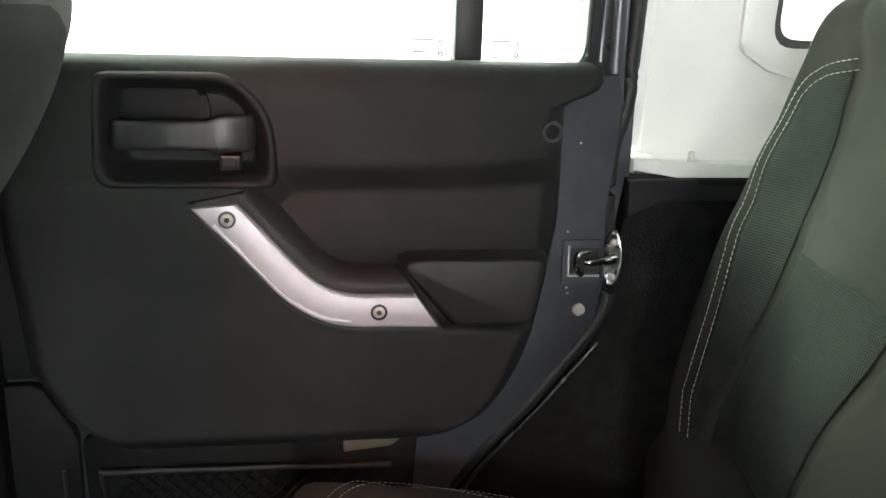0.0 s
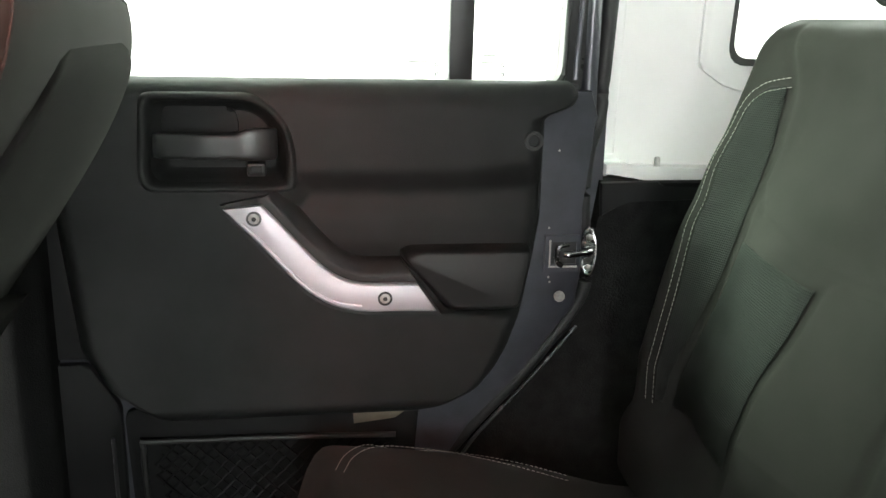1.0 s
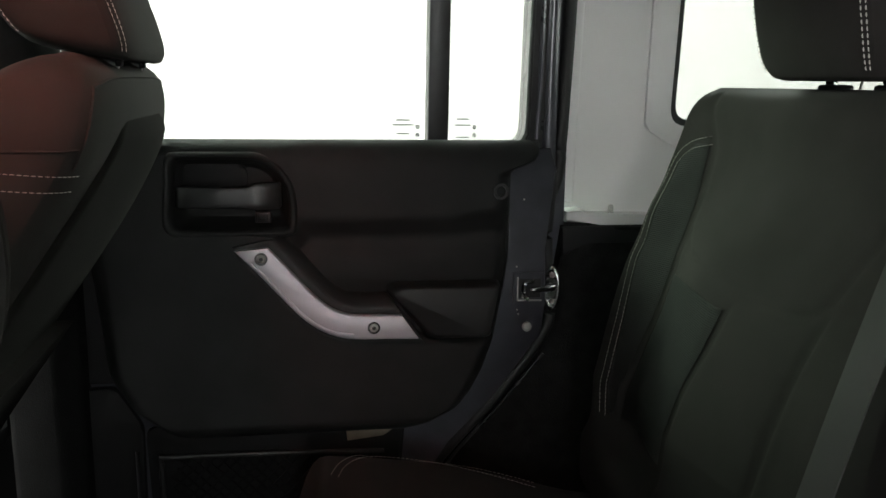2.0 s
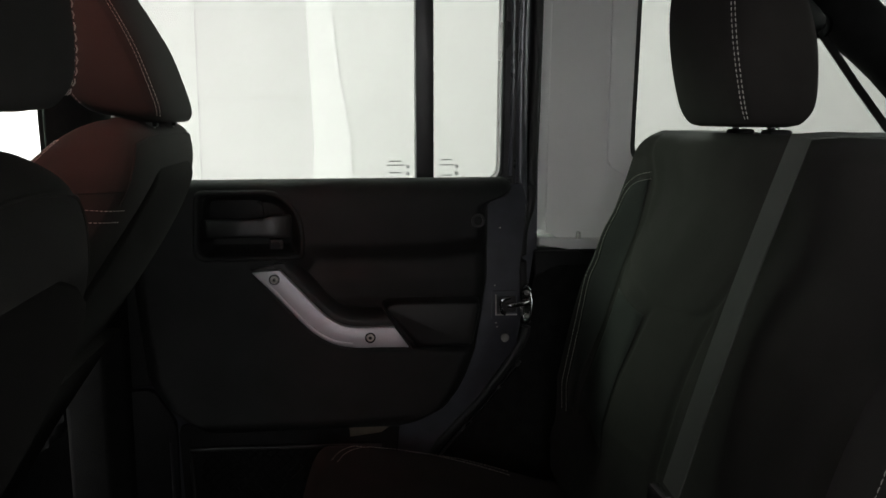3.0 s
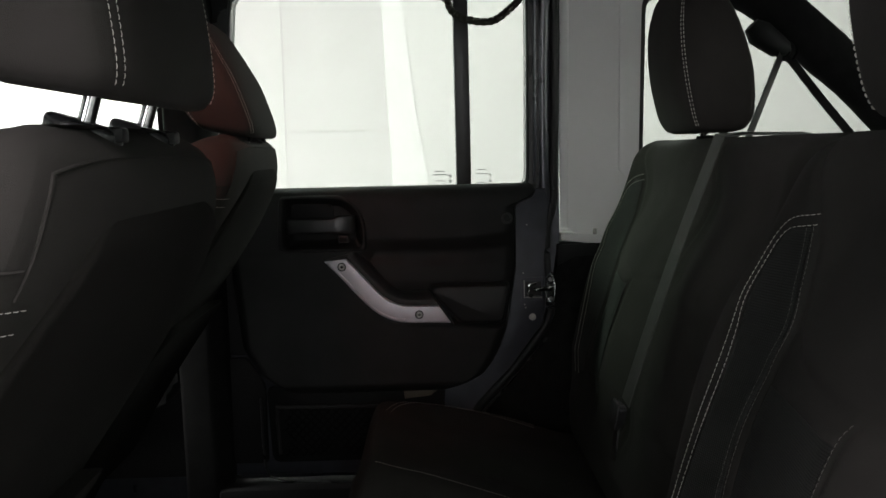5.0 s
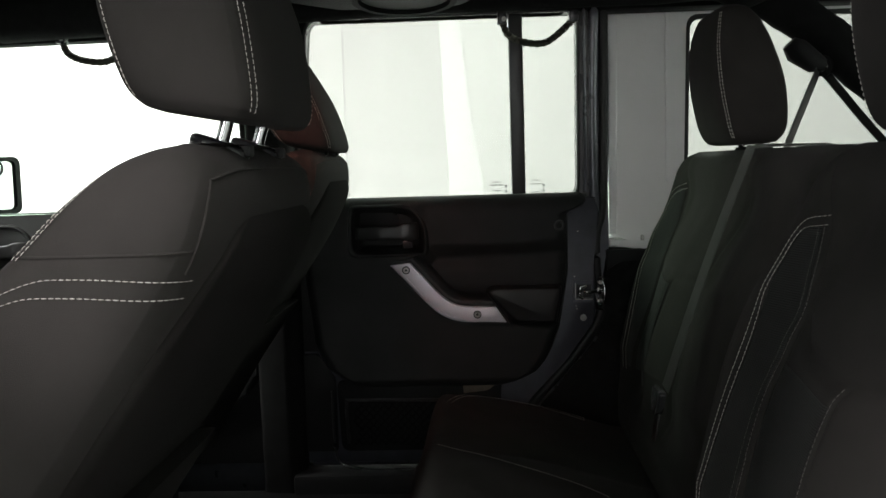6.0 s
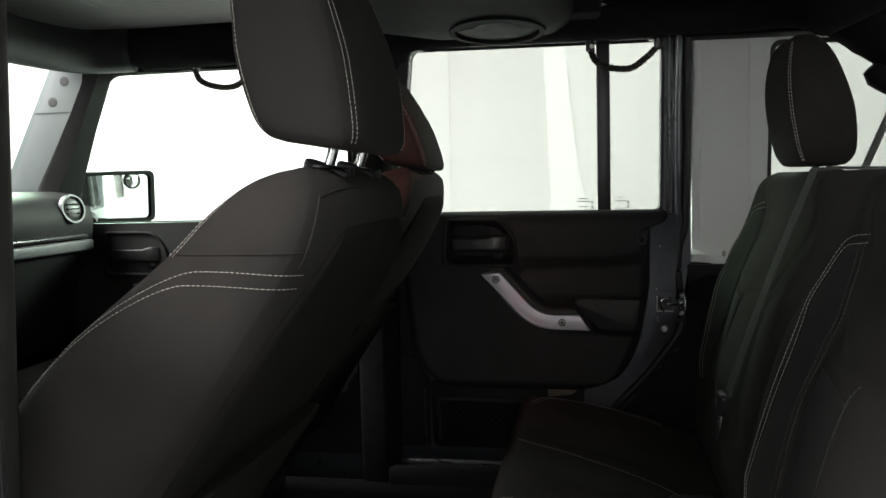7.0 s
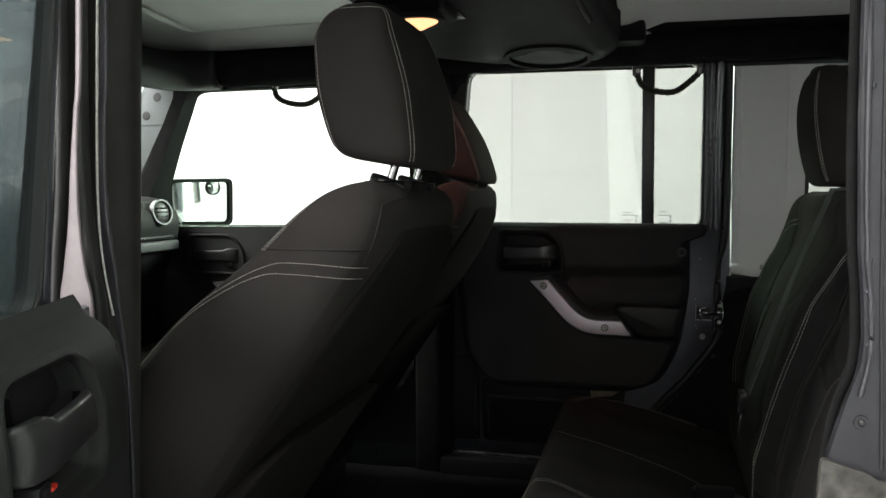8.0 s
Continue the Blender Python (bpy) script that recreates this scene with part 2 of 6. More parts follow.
def disc(bm, centre, normal, r, h, sides=20, squash=1.0, dome=0.0):
    """A short cylinder standing on centre along normal, with an optional domed top."""
    nrm = Vector(normal).normalized()
    u = nrm.orthogonal().normalized()
    w = nrm.cross(u)
    c = Vector(centre)
    rings = []
    for rad, k in ((1.0, 0.0), (1.0, h * 0.8), (0.9, h), (0.5, h + dome * 0.75), (0.12, h + dome)):
        rings.append([c + nrm * k + (u * math.cos(a) + w * squash * math.sin(a)) * r * rad for a in (2 * math.pi * i / sides for i in range(sides))])
    return loft(bm, rings)


def ring_of(bm, centre, normal, r0, r1, h, sides=28):
    nrm = Vector(normal).normalized()
    u = nrm.orthogonal().normalized()
    w = nrm.cross(u)
    c = Vector(centre)
    rows = []
    for i in range(sides):
        a = 2 * math.pi * i / sides
        d = u * math.cos(a) + w * math.sin(a)
        rows.append([c + d * r0, c + d * (r0 * 0.9 + r1 * 0.1) + nrm * h, c + d * (r0 * 0.1 + r1 * 0.9) + nrm * h, c + d * r1])
    rows.append(rows[0])
    vs = [[bm.verts.new(p) for p in r] for r in rows[:-1]]
    n = len(vs)
    for i in range(n):
        a, b = vs[i], vs[(i + 1) % n]
        for k in range(3):
            bm.faces.new((a[k], b[k], b[k + 1], a[k + 1]))
    return bm


def interp(z, table, k):
    """Column k of a table sorted by its first column, smoothly between the rows."""
    if z <= table[0][0]:
        return table[0][k]
    for a, b in zip(table, table[1:]):
        if z <= b[0]:
            return a[k] + (b[k] - a[k]) * (z - a[0]) / (b[0] - a[0])
    return table[-1][k]


def step(e0, e1, v):
    t = min(1.0, max(0.0, (v - e0) / (e1 - e0)))
    return t * t * (3 - 2 * t)


def rounded(poly, r, n=5):
    """The outline poly with its corners rounded by about r."""
    out = []
    m = len(poly)
    for i in range(m):
        p, a, b = Vector(poly[i]), Vector(poly[i - 1]), Vector(poly[(i + 1) % m])
        da, db = (a - p), (b - p)
        ra = min(r, da.length * 0.45)
        rb = min(r, db.length * 0.45)
        s, e = p + da.normalized() * ra, p + db.normalized() * rb
        for k in range(n + 1):
            t = k / n
            out.append(tuple((1 - t) ** 2 * s + 2 * t * (1 - t) * p + t * t * e))
    return out


def stitches(bm, pts, normal, length=0.0050, gap=0.0026, wide=0.00065, lift=0.0005):
    """Dashes of thread along a line of points; normal: one direction or one a point."""
    pts = [Vector(p) for p in pts]
    norms = [Vector(q).normalized() for q in normal] if isinstance(normal, list) else [Vector(normal).normalized()] * len(pts)
    run, i, travel = 0.0, 0, 0.0
    seg = [(b - a).length for a, b in zip(pts, pts[1:])]
    total = sum(seg)

    def at(s):
        acc = 0.0
        for k, q in enumerate(seg):
            if acc + q >= s or k == len(seg) - 1:
                t = 0 if q == 0 else min(1.0, (s - acc) / q)
                return pts[k].lerp(pts[k + 1], t), norms[k].lerp(norms[k + 1], t).normalized()
            acc += q

    s = 0.0
    while s + length < total:
        (a, na), (b, nb) = at(s), at(s + length)
        mid, nm = at(s + length / 2)
        d = (b - a).normalized()
        w = d.cross(nm).normalized() * wide
        ring = []
        for p, q, k, lft in ((a, na, 0.55, 0.0), (mid, nm, 1.0, 1.0), (b, nb, 0.55, 0.0)):
            o = p + q * (lift * (0.4 + 0.8 * lft))
            ring.append([o - w * k, o + q * wide * 0.9 * k, o + w * k, o - q * wide * 0.9])
        loft(bm, ring)
        s += length + gap
    return bm


class Shell:
    """An upholstered block, cut level by level: rows of (z, front x, rear x, half width); cy: its middle.
    dent(y, z) moves the front face back."""

    def __init__(self, rows, cy, n=5.0, dent=None, slant=0.0):
        self.rows, self.cy, self.n, self.dent, self.slant = rows, cy, n, dent, slant

    def at(self, z, deg, out=0.0):
        xf, xr, hw = (interp(z, self.rows, k) for k in (1, 2, 3))
        c, s = math.cos(radians(deg)), math.sin(radians(deg))
        e = 2 / self.n
        px, py = math.copysign(abs(c) ** e, c), math.copysign(abs(s) ** e, s)
        y = self.cy + py * (hw + out)
        x = (xf + xr) / 2 + px * ((xr - xf) / 2 + out)
        if self.dent and px < 0:
            x += self.dent(y - self.cy, z) * min(1.0, -px * 1.2)
        z -= self.slant * (x - (xf + xr) / 2) * max(0.0, 1 - (z - self.rows[0][0]) / 0.07)
        return Vector((x, y, z))

    def normal(self, z, deg):
        a, b = self.at(z, deg - 1.5), self.at(z, deg + 1.5)
        c, d = self.at(z - 0.006, deg), self.at(z + 0.006, deg)
        nrm = (b - a).cross(d - c)
        if nrm.length < 1e-9:
            return Vector((-1, 0, 0))
        nrm.normalize()
        mid = Vector(((interp(z, self.rows, 1) + interp(z, self.rows, 2)) / 2, self.cy, z))
        return nrm if nrm.dot(self.at(z, deg) - mid) > 0 else -nrm

    def mesh(self, bm, levels=26, sides=64):
        z0, z1 = self.rows[0][0], self.rows[-1][0]
        zs = [z0 + (z1 - z0) * math.sin(math.pi / 2 * (0.02 + 0.98 * i / levels)) ** 0.9 for i in range(levels + 1)]
        zs[-1] = z1
        zs = sorted({round(z, 5) for z in zs} | {r[0] for r in self.rows})
        wide, deep = self.rows[len(self.rows) // 2][3] * 2, self.rows[len(self.rows) // 2][2] - self.rows[len(self.rows) // 2][1]
        nf = max(6, int(sides * 0.4 * wide / (wide + deep)))
        nd = max(4, int(sides * 0.4 * deep / (wide + deep)))
        degs = set()
        for i in range(nf + 1):
            f = -0.955 + 1.91 * i / nf
            a = math.degrees(math.asin(math.copysign(abs(f) ** (self.n / 2), f)))
            degs |= {round(a % 360, 4), round((180 - a) % 360, 4)}
        for i in range(nd + 1):
            f = -0.93 + 1.86 * i / nd
            a = math.degrees(math.acos(math.copysign(abs(f) ** (self.n / 2), f)))
            degs |= {round(a % 360, 4), round(-a % 360, 4)}
        for i in range(5):
            for q in (0, 90, 180, 270):
                degs.add(q + 35 + 5 * i)
        degs = sorted(degs)
        rings = [[self.at(z, d) for d in degs] for z in zs]
        loft(bm, rings)
        return bm

    def line(self, zd, out=0.0):
        """Points and normals along pairs of (z, degrees)."""
        return [self.at(z, d, out) for z, d in zd], [self.normal(z, d) for z, d in zd]


def run(a, b, n=24):
    """Even steps from pair a to pair b."""
    return [(a[0] + (b[0] - a[0]) * i / n, a[1] + (b[1] - a[1]) * i / n) for i in range(n + 1)]


def dense(rows, per=6):
    """A finer table, smooth through the rows."""
    out = []
    pts = smooth_path([Vector(r[:3]) for r in rows], per)
    w = smooth_path([Vector((r[0], r[3], 0)) for r in rows], per)
    for p, q in zip(pts, w):
        if not out or p[0] > out[-1][0] + 1e-5:
            out.append((p[0], p[1], p[2], q[1]))
    return out

# ---- the room round the car ----
bm = bmesh.new()
box(bm, -9, 7, -6, 6.3, -0.1, 0)
solid("ground", bm, M_GROUND, "smooth light grey floor of the photo room", "floor")
# wall_south is out of view, darkened to weaken bounce into the doorway
for name, q, label in (("wall_north", (-9, 7, 6.0, 6.2, 0, 4.6), "plain white room wall behind the car windows"),
                       ("wall_south", (-9, 7, -6.2, -6.0, 0, 4.6), "unseen room wall by the open door, darkened to cut bounce light"),
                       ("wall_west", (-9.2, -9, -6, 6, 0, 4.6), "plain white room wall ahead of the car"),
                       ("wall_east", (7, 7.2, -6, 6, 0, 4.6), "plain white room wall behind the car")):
    solid(name, box(bmesh.new(), *q), M_WALL_DIM if name == "wall_south" else M_WALL, label, "wall")
solid("ceiling", box(bmesh.new(), -9, 7, -6, 6, 4.6, 4.75), M_WALL, "plain white ceiling of the photo room", "ceiling")
# a pale sheet hung on the far wall, wider towards the floor, and the wall's joints
bm = bmesh.new()
prism(bm, [(-0.24, 2.9), (-0.10, 2.9), (0.02, 1.7), (0.10, 1.2), (0.14, 0.0), (-0.22, 0.0), (-0.18, 1.25), (-0.20, 1.7)], lambda p, q, d: (p, 6.003 - d, q), 0, 0.010)
solid("hanging_sheet", bm, M_WALL_BRIGHT, "narrow white sheet hanging down the room wall", "sheet", kind="")
solid("wall_panel", box(bmesh.new(), -1.015, -0.12, 5.998, 6.01, 0, 4.5), M_BOARD, "wide pale grey board on the white wall", "wall panel")
solid("trim", box(bmesh.new(), -1.03, -1.015, 5.995, 6.01, 0, 4.5), M_SEAM, "thin upright joint in the white wall", "trim")
solid("trim", box(bmesh.new(), -1.01, -0.20, 5.995, 6.01, 1.526, 1.536), M_SEAM, "thin level joint in the white wall", "trim")

# ---- the car's shell ----
FAR, NEAR = 0.73, -0.76
solid("floor", box(bmesh.new(), -1.6, 1.5, -0.72, 0.70, 0.56, 0.62, 0.01), M_CARPET, "black carpeted car floor", "car floor")
for s, y0, y1 in (("far", 0.66, 0.74), ("near", -0.77, -0.66)):
    bm = bmesh.new()
    box(bm, -0.36, 0.42, y0, y1, 0.58, 0.665, 0.012)
    solid("door_sill", bm, M_PLASTIC, "black plastic step plate along the door sill", "door sill")
bm = bmesh.new()
tube(bm, smooth_path([(-0.262, 0.655, 0.86), (-0.258, 0.655, 0.72), (-0.235, 0.655, 0.688), (-0.19, 0.655, 0.681), (0.02, 0.655, 0.676)], 6), 0.0024, 8)
solid("sill_seal", bm, M_GLOSS, "thin shiny edge of the door sill seal", "seal")


def quarter(name, y_in, y_out, label):
    """The lower body side behind the rear door, with its slanted door edge, in carpet."""
    bm = bmesh.new()
    poly = [(0.365, 1.150), (0.352, 1.06), (0.345, 0.985), (0.285, 0.905), (0.205, 0.82), (0.145, 0.74), (0.13, 0.60), (1.5, 0.60), (1.5, 1.150)]
    prism(bm, poly, lambda p, q, d: (p, d, q), y_out, y_in, 0.006)
    solid(name, bm, M_CARPET, label, "car side")
    bm = bmesh.new()
    s = 1 if y_in > 0 else -1
    box(bm, 0.62, 1.4, y_in - s * 0.22, y_in - s * 0.002, 0.60, 0.93, 0.05, 4)
    solid("wheel_housing", bm, M_CARPET, "black carpeted wheel housing beside the rear seat", "wheel housing")


quarter("wall_quarter_far", 0.752, 0.84, "black carpeted body side behind the closed rear door")
quarter("wall_quarter_near", -0.762, -0.84, "black carpeted body side behind the open rear door")

# the upper body side: pale hardtop wall with its quarter window
bm = bmesh.new()
WX0, WX1, WZ0, WZ1 = 0.548, 1.28, 1.302, 1.672


def lean(z):
    """How far the upper body leans inwards above the waistline."""
    return max(0.0, z - 1.27) * 0.075


def hardtop_side(sign, base, label):
    bm = bmesh.new()
    outer = [(0.366, 1.158), (0.372, 1.30), (0.374, 1.76), (1.45, 1.76), (1.45, 1.158)]
    hole = rounded([(WX0, WZ0), (WX1, WZ0), (WX1, WZ1), (WX0, WZ1)], 0.03, 5)

    def put(p, q, d):
        return (p, sign * (base - lean(q) + d), q)

    front, back = [], []
    for d, keep in ((0.0, front), (0.03, back)):
        o = [bm.verts.new(put(p, q, d)) for p, q in outer]
        h = [bm.verts.new(put(p, q, d)) for p, q in hole]
        keep.append(o)
        keep.append(h)
        edges = [bm.edges.new((o[i], o[(i + 1) % len(o)])) for i in range(len(o))] + [bm.edges.new((h[i], h[(i + 1) % len(h)])) for i in range(len(h))]
        bmesh.ops.triangle_fill(bm, edges=edges, use_beauty=True)
    for k in (0, 1):
        a, b = front[k], back[k]
        for i in range(len(a)):
            bm.faces.new((a[i], a[(i + 1) % len(a)], b[(i + 1) % len(b)], b[i]))
    solid("wall_hardtop_far" if sign > 0 else "wall_hardtop_near", bm, M_TOP, label, "hardtop side", smooth=30)
    win = thing("window_1" if sign > 0 else "window_2", (0.9, sign * (base + 0.015), WZ0), "dark-framed fixed quarter window in the pale hardtop", "car window", kind="structure")
    bm = bmesh.new()
    inner = rounded([(WX0 + 0.010, WZ0 + 0.010), (WX1 - 0.01, WZ0 + 0.010), (WX1 - 0.01, WZ1 - 0.010), (WX0 + 0.010, WZ1 - 0.010)], 0.026, 5)
    rows = [[bm.verts.new(put(p, q, d)) for p, q in ring] for ring, d in ((hole, 0.004), (hole, 0.022), (inner, 0.022), (inner, 0.006))]
    for a, b in zip(rows, rows[1:] + rows[:1]):
        for i in range(len(a)):
            bm.faces.new((a[i], a[(i + 1) % len(a)], b[(i + 1) % len(a)], b[i]))
    part("window_frame", bm, M_RUBBER, win)
    bm = bmesh.new()
    prism(bm, [(p, q) for p, q in inner], put, 0.012, 0.016)
    ob = part("pane", bm, M_TINT, win)


bm.free()
hardtop_side(1, 0.806, "pale grey-white moulded hardtop side behind the rear door")
hardtop_side(-1, 0.836, "pale grey-white moulded hardtop side on the open door's side")

# raised rib, ledge and stud of the far hardtop side
bm = bmesh.new()
prism(bm, rounded([(0.505, 1.30), (0.545, 1.275), (0.60, 1.262), (0.60, 1.27), (0.552, 1.283), (0.518, 1.31), (0.512, 1.70), (0.500, 1.70)], 0.008, 3), lambda p, q, d: (p, 0.806 - lean(q) - d, q), -0.002, 0.007, 0.0035, 4)
solid("hardtop_rib", bm, M_TOP, "raised rib moulded in the pale hardtop side", "hardtop")
for x0, x1, high in ((0.374, 0.394, 0.004),):
    bm = bmesh.new()
    prism(bm, [(x0, 1.18), (x1, 1.18), (x1, 1.755), (x0, 1.755)], lambda p, q, d: (p, 0.806 - lean(q) - d, q), -0.002, high, high * 0.95, 4)
    solid("hardtop_step", bm, M_TOP, "soft upright step moulded in the pale hardtop side", "hardtop", smooth=60)
bm = bmesh.new()
prism(bm, [(0.372, 1.172), (0.40, 1.174), (0.415, 1.166), (0.62, 1.164), (0.62, 1.146), (0.44, 1.146), (0.435, 1.153), (0.372, 1.155)], lambda p, q, d: (p, 0.812 - d, q), 0, 0.045, 0.004)
solid("hardtop_ledge", bm, M_TOP, "pale lower flange of the hardtop on the body rail", "hardtop")
bm = bmesh.new()
disc(bm, (0.447, 0.775, 1.163), (0, 0, 1), 0.0042, 0.017, 12, dome=0.001)
solid("stud", bm, M_STEEL, "small bare metal stud on the hardtop flange", "stud", kind="")
bm = bmesh.new()
prism(bm, [(0.36, 1.150), (0.44, 1.152), (0.445, 1.143), (0.62, 1.140), (0.62, 1.128), (0.40, 1.128), (0.362, 1.105)], lambda p, q, d: (p, 0.756 - d, q), 0, 0.012, 0.003)
solid("body_rail", bm, M_PLASTIC, "black rail of the body under the hardtop flange", "rail")

# roof: pale front panels, pale rear panel, dark edges
for name, x0, x1 in (("roof_front", -1.22, -0.30), ("roof_rear", 0.10, 1.45)):
    bm = bmesh.new()
    rings = []
    for x in (x0, x0 + 0.02, x0 + 0.10, (x0 + x1) / 2, x1 - 0.10, x1 - 0.02, x1):
        e = 1 - step(0, 0.10, min(x - x0, x1 - x))
        ring = []
        for y, z in ((-0.70, 1.735), (-0.60, 1.738), (-0.515, 1.752), (-0.500, 1.768), (-0.42, 1.785), (0, 1.80), (0.42, 1.785), (0.500, 1.768), (0.515, 1.752), (0.60, 1.738), (0.70, 1.735), (0.70, 1.84), (0, 1.87), (-0.70, 1.84)):
            ring.append((x, y, z - (0.03 * e if z < 1.82 else 0)))
        rings.append(ring)
    loft(bm, rings)
    bmesh.ops.bevel(bm, geom=[e for e in bm.edges if abs(e.calc_face_angle(0)) > 0.3], offset=0.008, segments=2, affect="EDGES")
    solid(name, bm, M_TOP, "pale grey moulded underside of the removable roof panel", "roof")
bead = [(-0.45, 0.470), (-0.62, 0.478), (-0.80, 0.490), (-0.93, 0.497), (-0.965, 0.485), (-0.972, 0.44), (-0.965, 0.30), (-0.955, 0.0)]
bead = bead + [(x, -y) for x, y in bead[-2::-1]]
solid("roof_bead", tube(bmesh.new(), smooth_path([(x, y, 1.7735 + 0.012 * (0.5 - abs(y)) / 0.5) for x, y in bead], 6), 0.0065, 8), M_TOP, "moulded line round the pale roof panel", "roof")
solid("roof_middle", box(bmesh.new(), -0.31, 0.11, -0.72, 0.72, 1.80, 1.86), M_HEADLINER, "black roof strip above the overhead bar", "roof")
for sign, y in ((1, 0.735), (-1, -0.765)):
    bm = bmesh.new()
    box(bm, -1.15, 1.45, y - 0.028, y + 0.04, 1.676, 1.85, 0.008)
    solid("roof_rail", bm, M_HEADLINER, "black roof rail above the side windows", "roof rail")
bm = box(bmesh.new(), 0.150, 1.02, 0.536, 0.715, 1.7325, 1.762, 0.006)
box(bm, 0.055, 0.158, 0.500, 0.712, 1.702, 1.764, 0.012)
solid("roof_edge", bm, M_HEADLINER, "black padded edge along the rear roof panel", "roof")
solid("tailgate", box(bmesh.new(), 1.45, 1.52, -0.80, 0.80, 0.5, 1.30), M_PLASTIC, "dark tailgate closing the back of the car", "tailgate")
solid("tailgate_frame", box(bmesh.new(), 1.46, 1.50, -0.78, 0.78, 1.70, 1.86), M_TOP, "pale top of the rear opening", "frame")

# door opening seals: dark tubes along the body edge
for sign, y in ((1, 0.752), (-1, -0.772)):
    bm = bmesh.new()
    up = [(0.356, y - sign * lean(1.69), 1.69), (0.357, y - sign * lean(1.5), 1.5), (0.355, y, 1.30), (0.352, y, 1.235), (0.340, y, 1.19), (0.338, y, 1.12), (0.345, y, 1.04), (0.338, y, 0.985), (0.268, y, 0.888), (0.195, y, 0.808), (0.145, y, 0.74), (0.128, y, 0.66)]
    tube(bm, smooth_path(up, 6), 0.0098, 12)
    solid("door_seal", bm, M_RUBBER, "black rubber seal round the rear door opening", "seal")
bm = bmesh.new()
tube(bm, smooth_path([(0.336, 0.742, 0.952), (0.268, 0.742, 0.870), (0.20, 0.742, 0.795), (0.165, 0.742, 0.74)], 6), 0.0028, 8)
solid("seal_lip", bm, M_GLOSS, "glossy lip of the slanted door seal", "seal")

# far and near C posts of painted metal
bm = bmesh.new()
rings = []
for z in [1.245 + 0.445 * k / 14 for k in range(15)]:
    bow = 0.004 * math.sin(math.pi * (z - 1.245) / 0.445)
    sec = [(0.3245, 0.790), (0.3245, 0.748), (0.3265, 0.741), (0.3300, 0.7385), (0.3350, 0.7375), (0.3410, 0.7390), (0.3450, 0.7425), (0.3475, 0.750), (0.3475, 0.790)]
    rings.append([(x - bow, y - lean(z), z) for x, y in sec])
loft(bm, rings)
solid("post_far", bm, M_PAINT, "dark painted post behind the closed rear door", "door post")

# ---- body edge by the open door: painted C post with a weld seam ----
bm = bmesh.new()
EDGE = [(0.3315, 1.76), (0.3315, 1.42), (0.334, 1.318), (0.337, 1.284), (0.3385, 1.249), (0.3365, 1.228), (0.332, 1.205), (0.3225, 1.183), (0.316, 1.16), (0.309, 1.10), (0.27, 0.99), (0.19, 0.88), (0.14, 0.74), (0.14, 0.55)]
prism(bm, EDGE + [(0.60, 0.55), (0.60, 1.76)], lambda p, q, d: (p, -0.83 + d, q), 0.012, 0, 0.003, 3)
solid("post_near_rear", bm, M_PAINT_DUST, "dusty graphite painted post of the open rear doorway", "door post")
bm = bmesh.new()
tube(bm, smooth_path([(p - 0.001, -0.806, q) for p, q in EDGE[:4] + EDGE[5:8:2] + EDGE[9:]], 6), 0.0042, 10, 1.0, (0, 1, 0))
solid("door_seal", bm, M_COVER, "black rubber seal along the open doorway's rear edge", "seal")
bm = bmesh.new()
path = smooth_path([(p + 0.0045, -0.832, q) for p, q in EDGE[:7]], 9)
rnd = random.Random(5)
tube(bm, path, [0.0017 + 0.0009 * rnd.random() for _ in path], 8)
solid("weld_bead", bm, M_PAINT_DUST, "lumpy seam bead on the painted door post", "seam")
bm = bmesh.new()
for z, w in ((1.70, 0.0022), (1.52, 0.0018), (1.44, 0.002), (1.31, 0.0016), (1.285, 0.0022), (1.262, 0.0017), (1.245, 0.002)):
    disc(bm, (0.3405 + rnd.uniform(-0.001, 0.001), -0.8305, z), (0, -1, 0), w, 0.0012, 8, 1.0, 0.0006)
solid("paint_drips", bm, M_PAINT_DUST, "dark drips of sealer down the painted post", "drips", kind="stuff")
bm = bmesh.new()
tube(bm, smooth_path([(0.3475, -0.832, 1.76), (0.347, -0.832, 1.5), (0.349, -0.832, 1.30), (0.352, -0.832, 1.2), (0.353, -0.832, 1.15)], 5), 0.0016, 6)
solid("post_outer_seal", bm, M_RUBBER, "thin dark edge seal on the rear door post", "seal")
bolt = thing("bolt", (0.338, -0.83, 1.185), "small dark bolt in the painted door post", "bolt")
part("washer", ring_of(bmesh.new(), (0.338, -0.8305, 1.185), (0, -1, 0), 0.0022, 0.0058, 0.0012, 14), M_PAINT_DUST, bolt)
part("bolt_head", disc(bmesh.new(), (0.338, -0.8305, 1.185), (0, -1, 0), 0.0030, 0.0032, 6, dome=0.001), M_RUBBER, bolt)
bm = bmesh.new()
prism(bm, rounded([(0.309, 1.158), (0.325, 1.152), (0.344, 1.147), (0.352, 1.140), (0.365, 1.139), (0.392, 1.125), (0.392, 1.05), (0.296, 1.04), (0.304, 1.09)], 0.005, 3), lambda p, q, d: (p, -0.832 - d, q), 0, 0.006, 0.002)
solid("post_plate", bm, mat("worn_primer_plate", (0.050, 0.046, 0.040), 0.45, vary=0.9, vary_scale=70, bump=0.35, bump_scale=90), "scuffed pale plate at the foot of the door post", "plate", kind="")

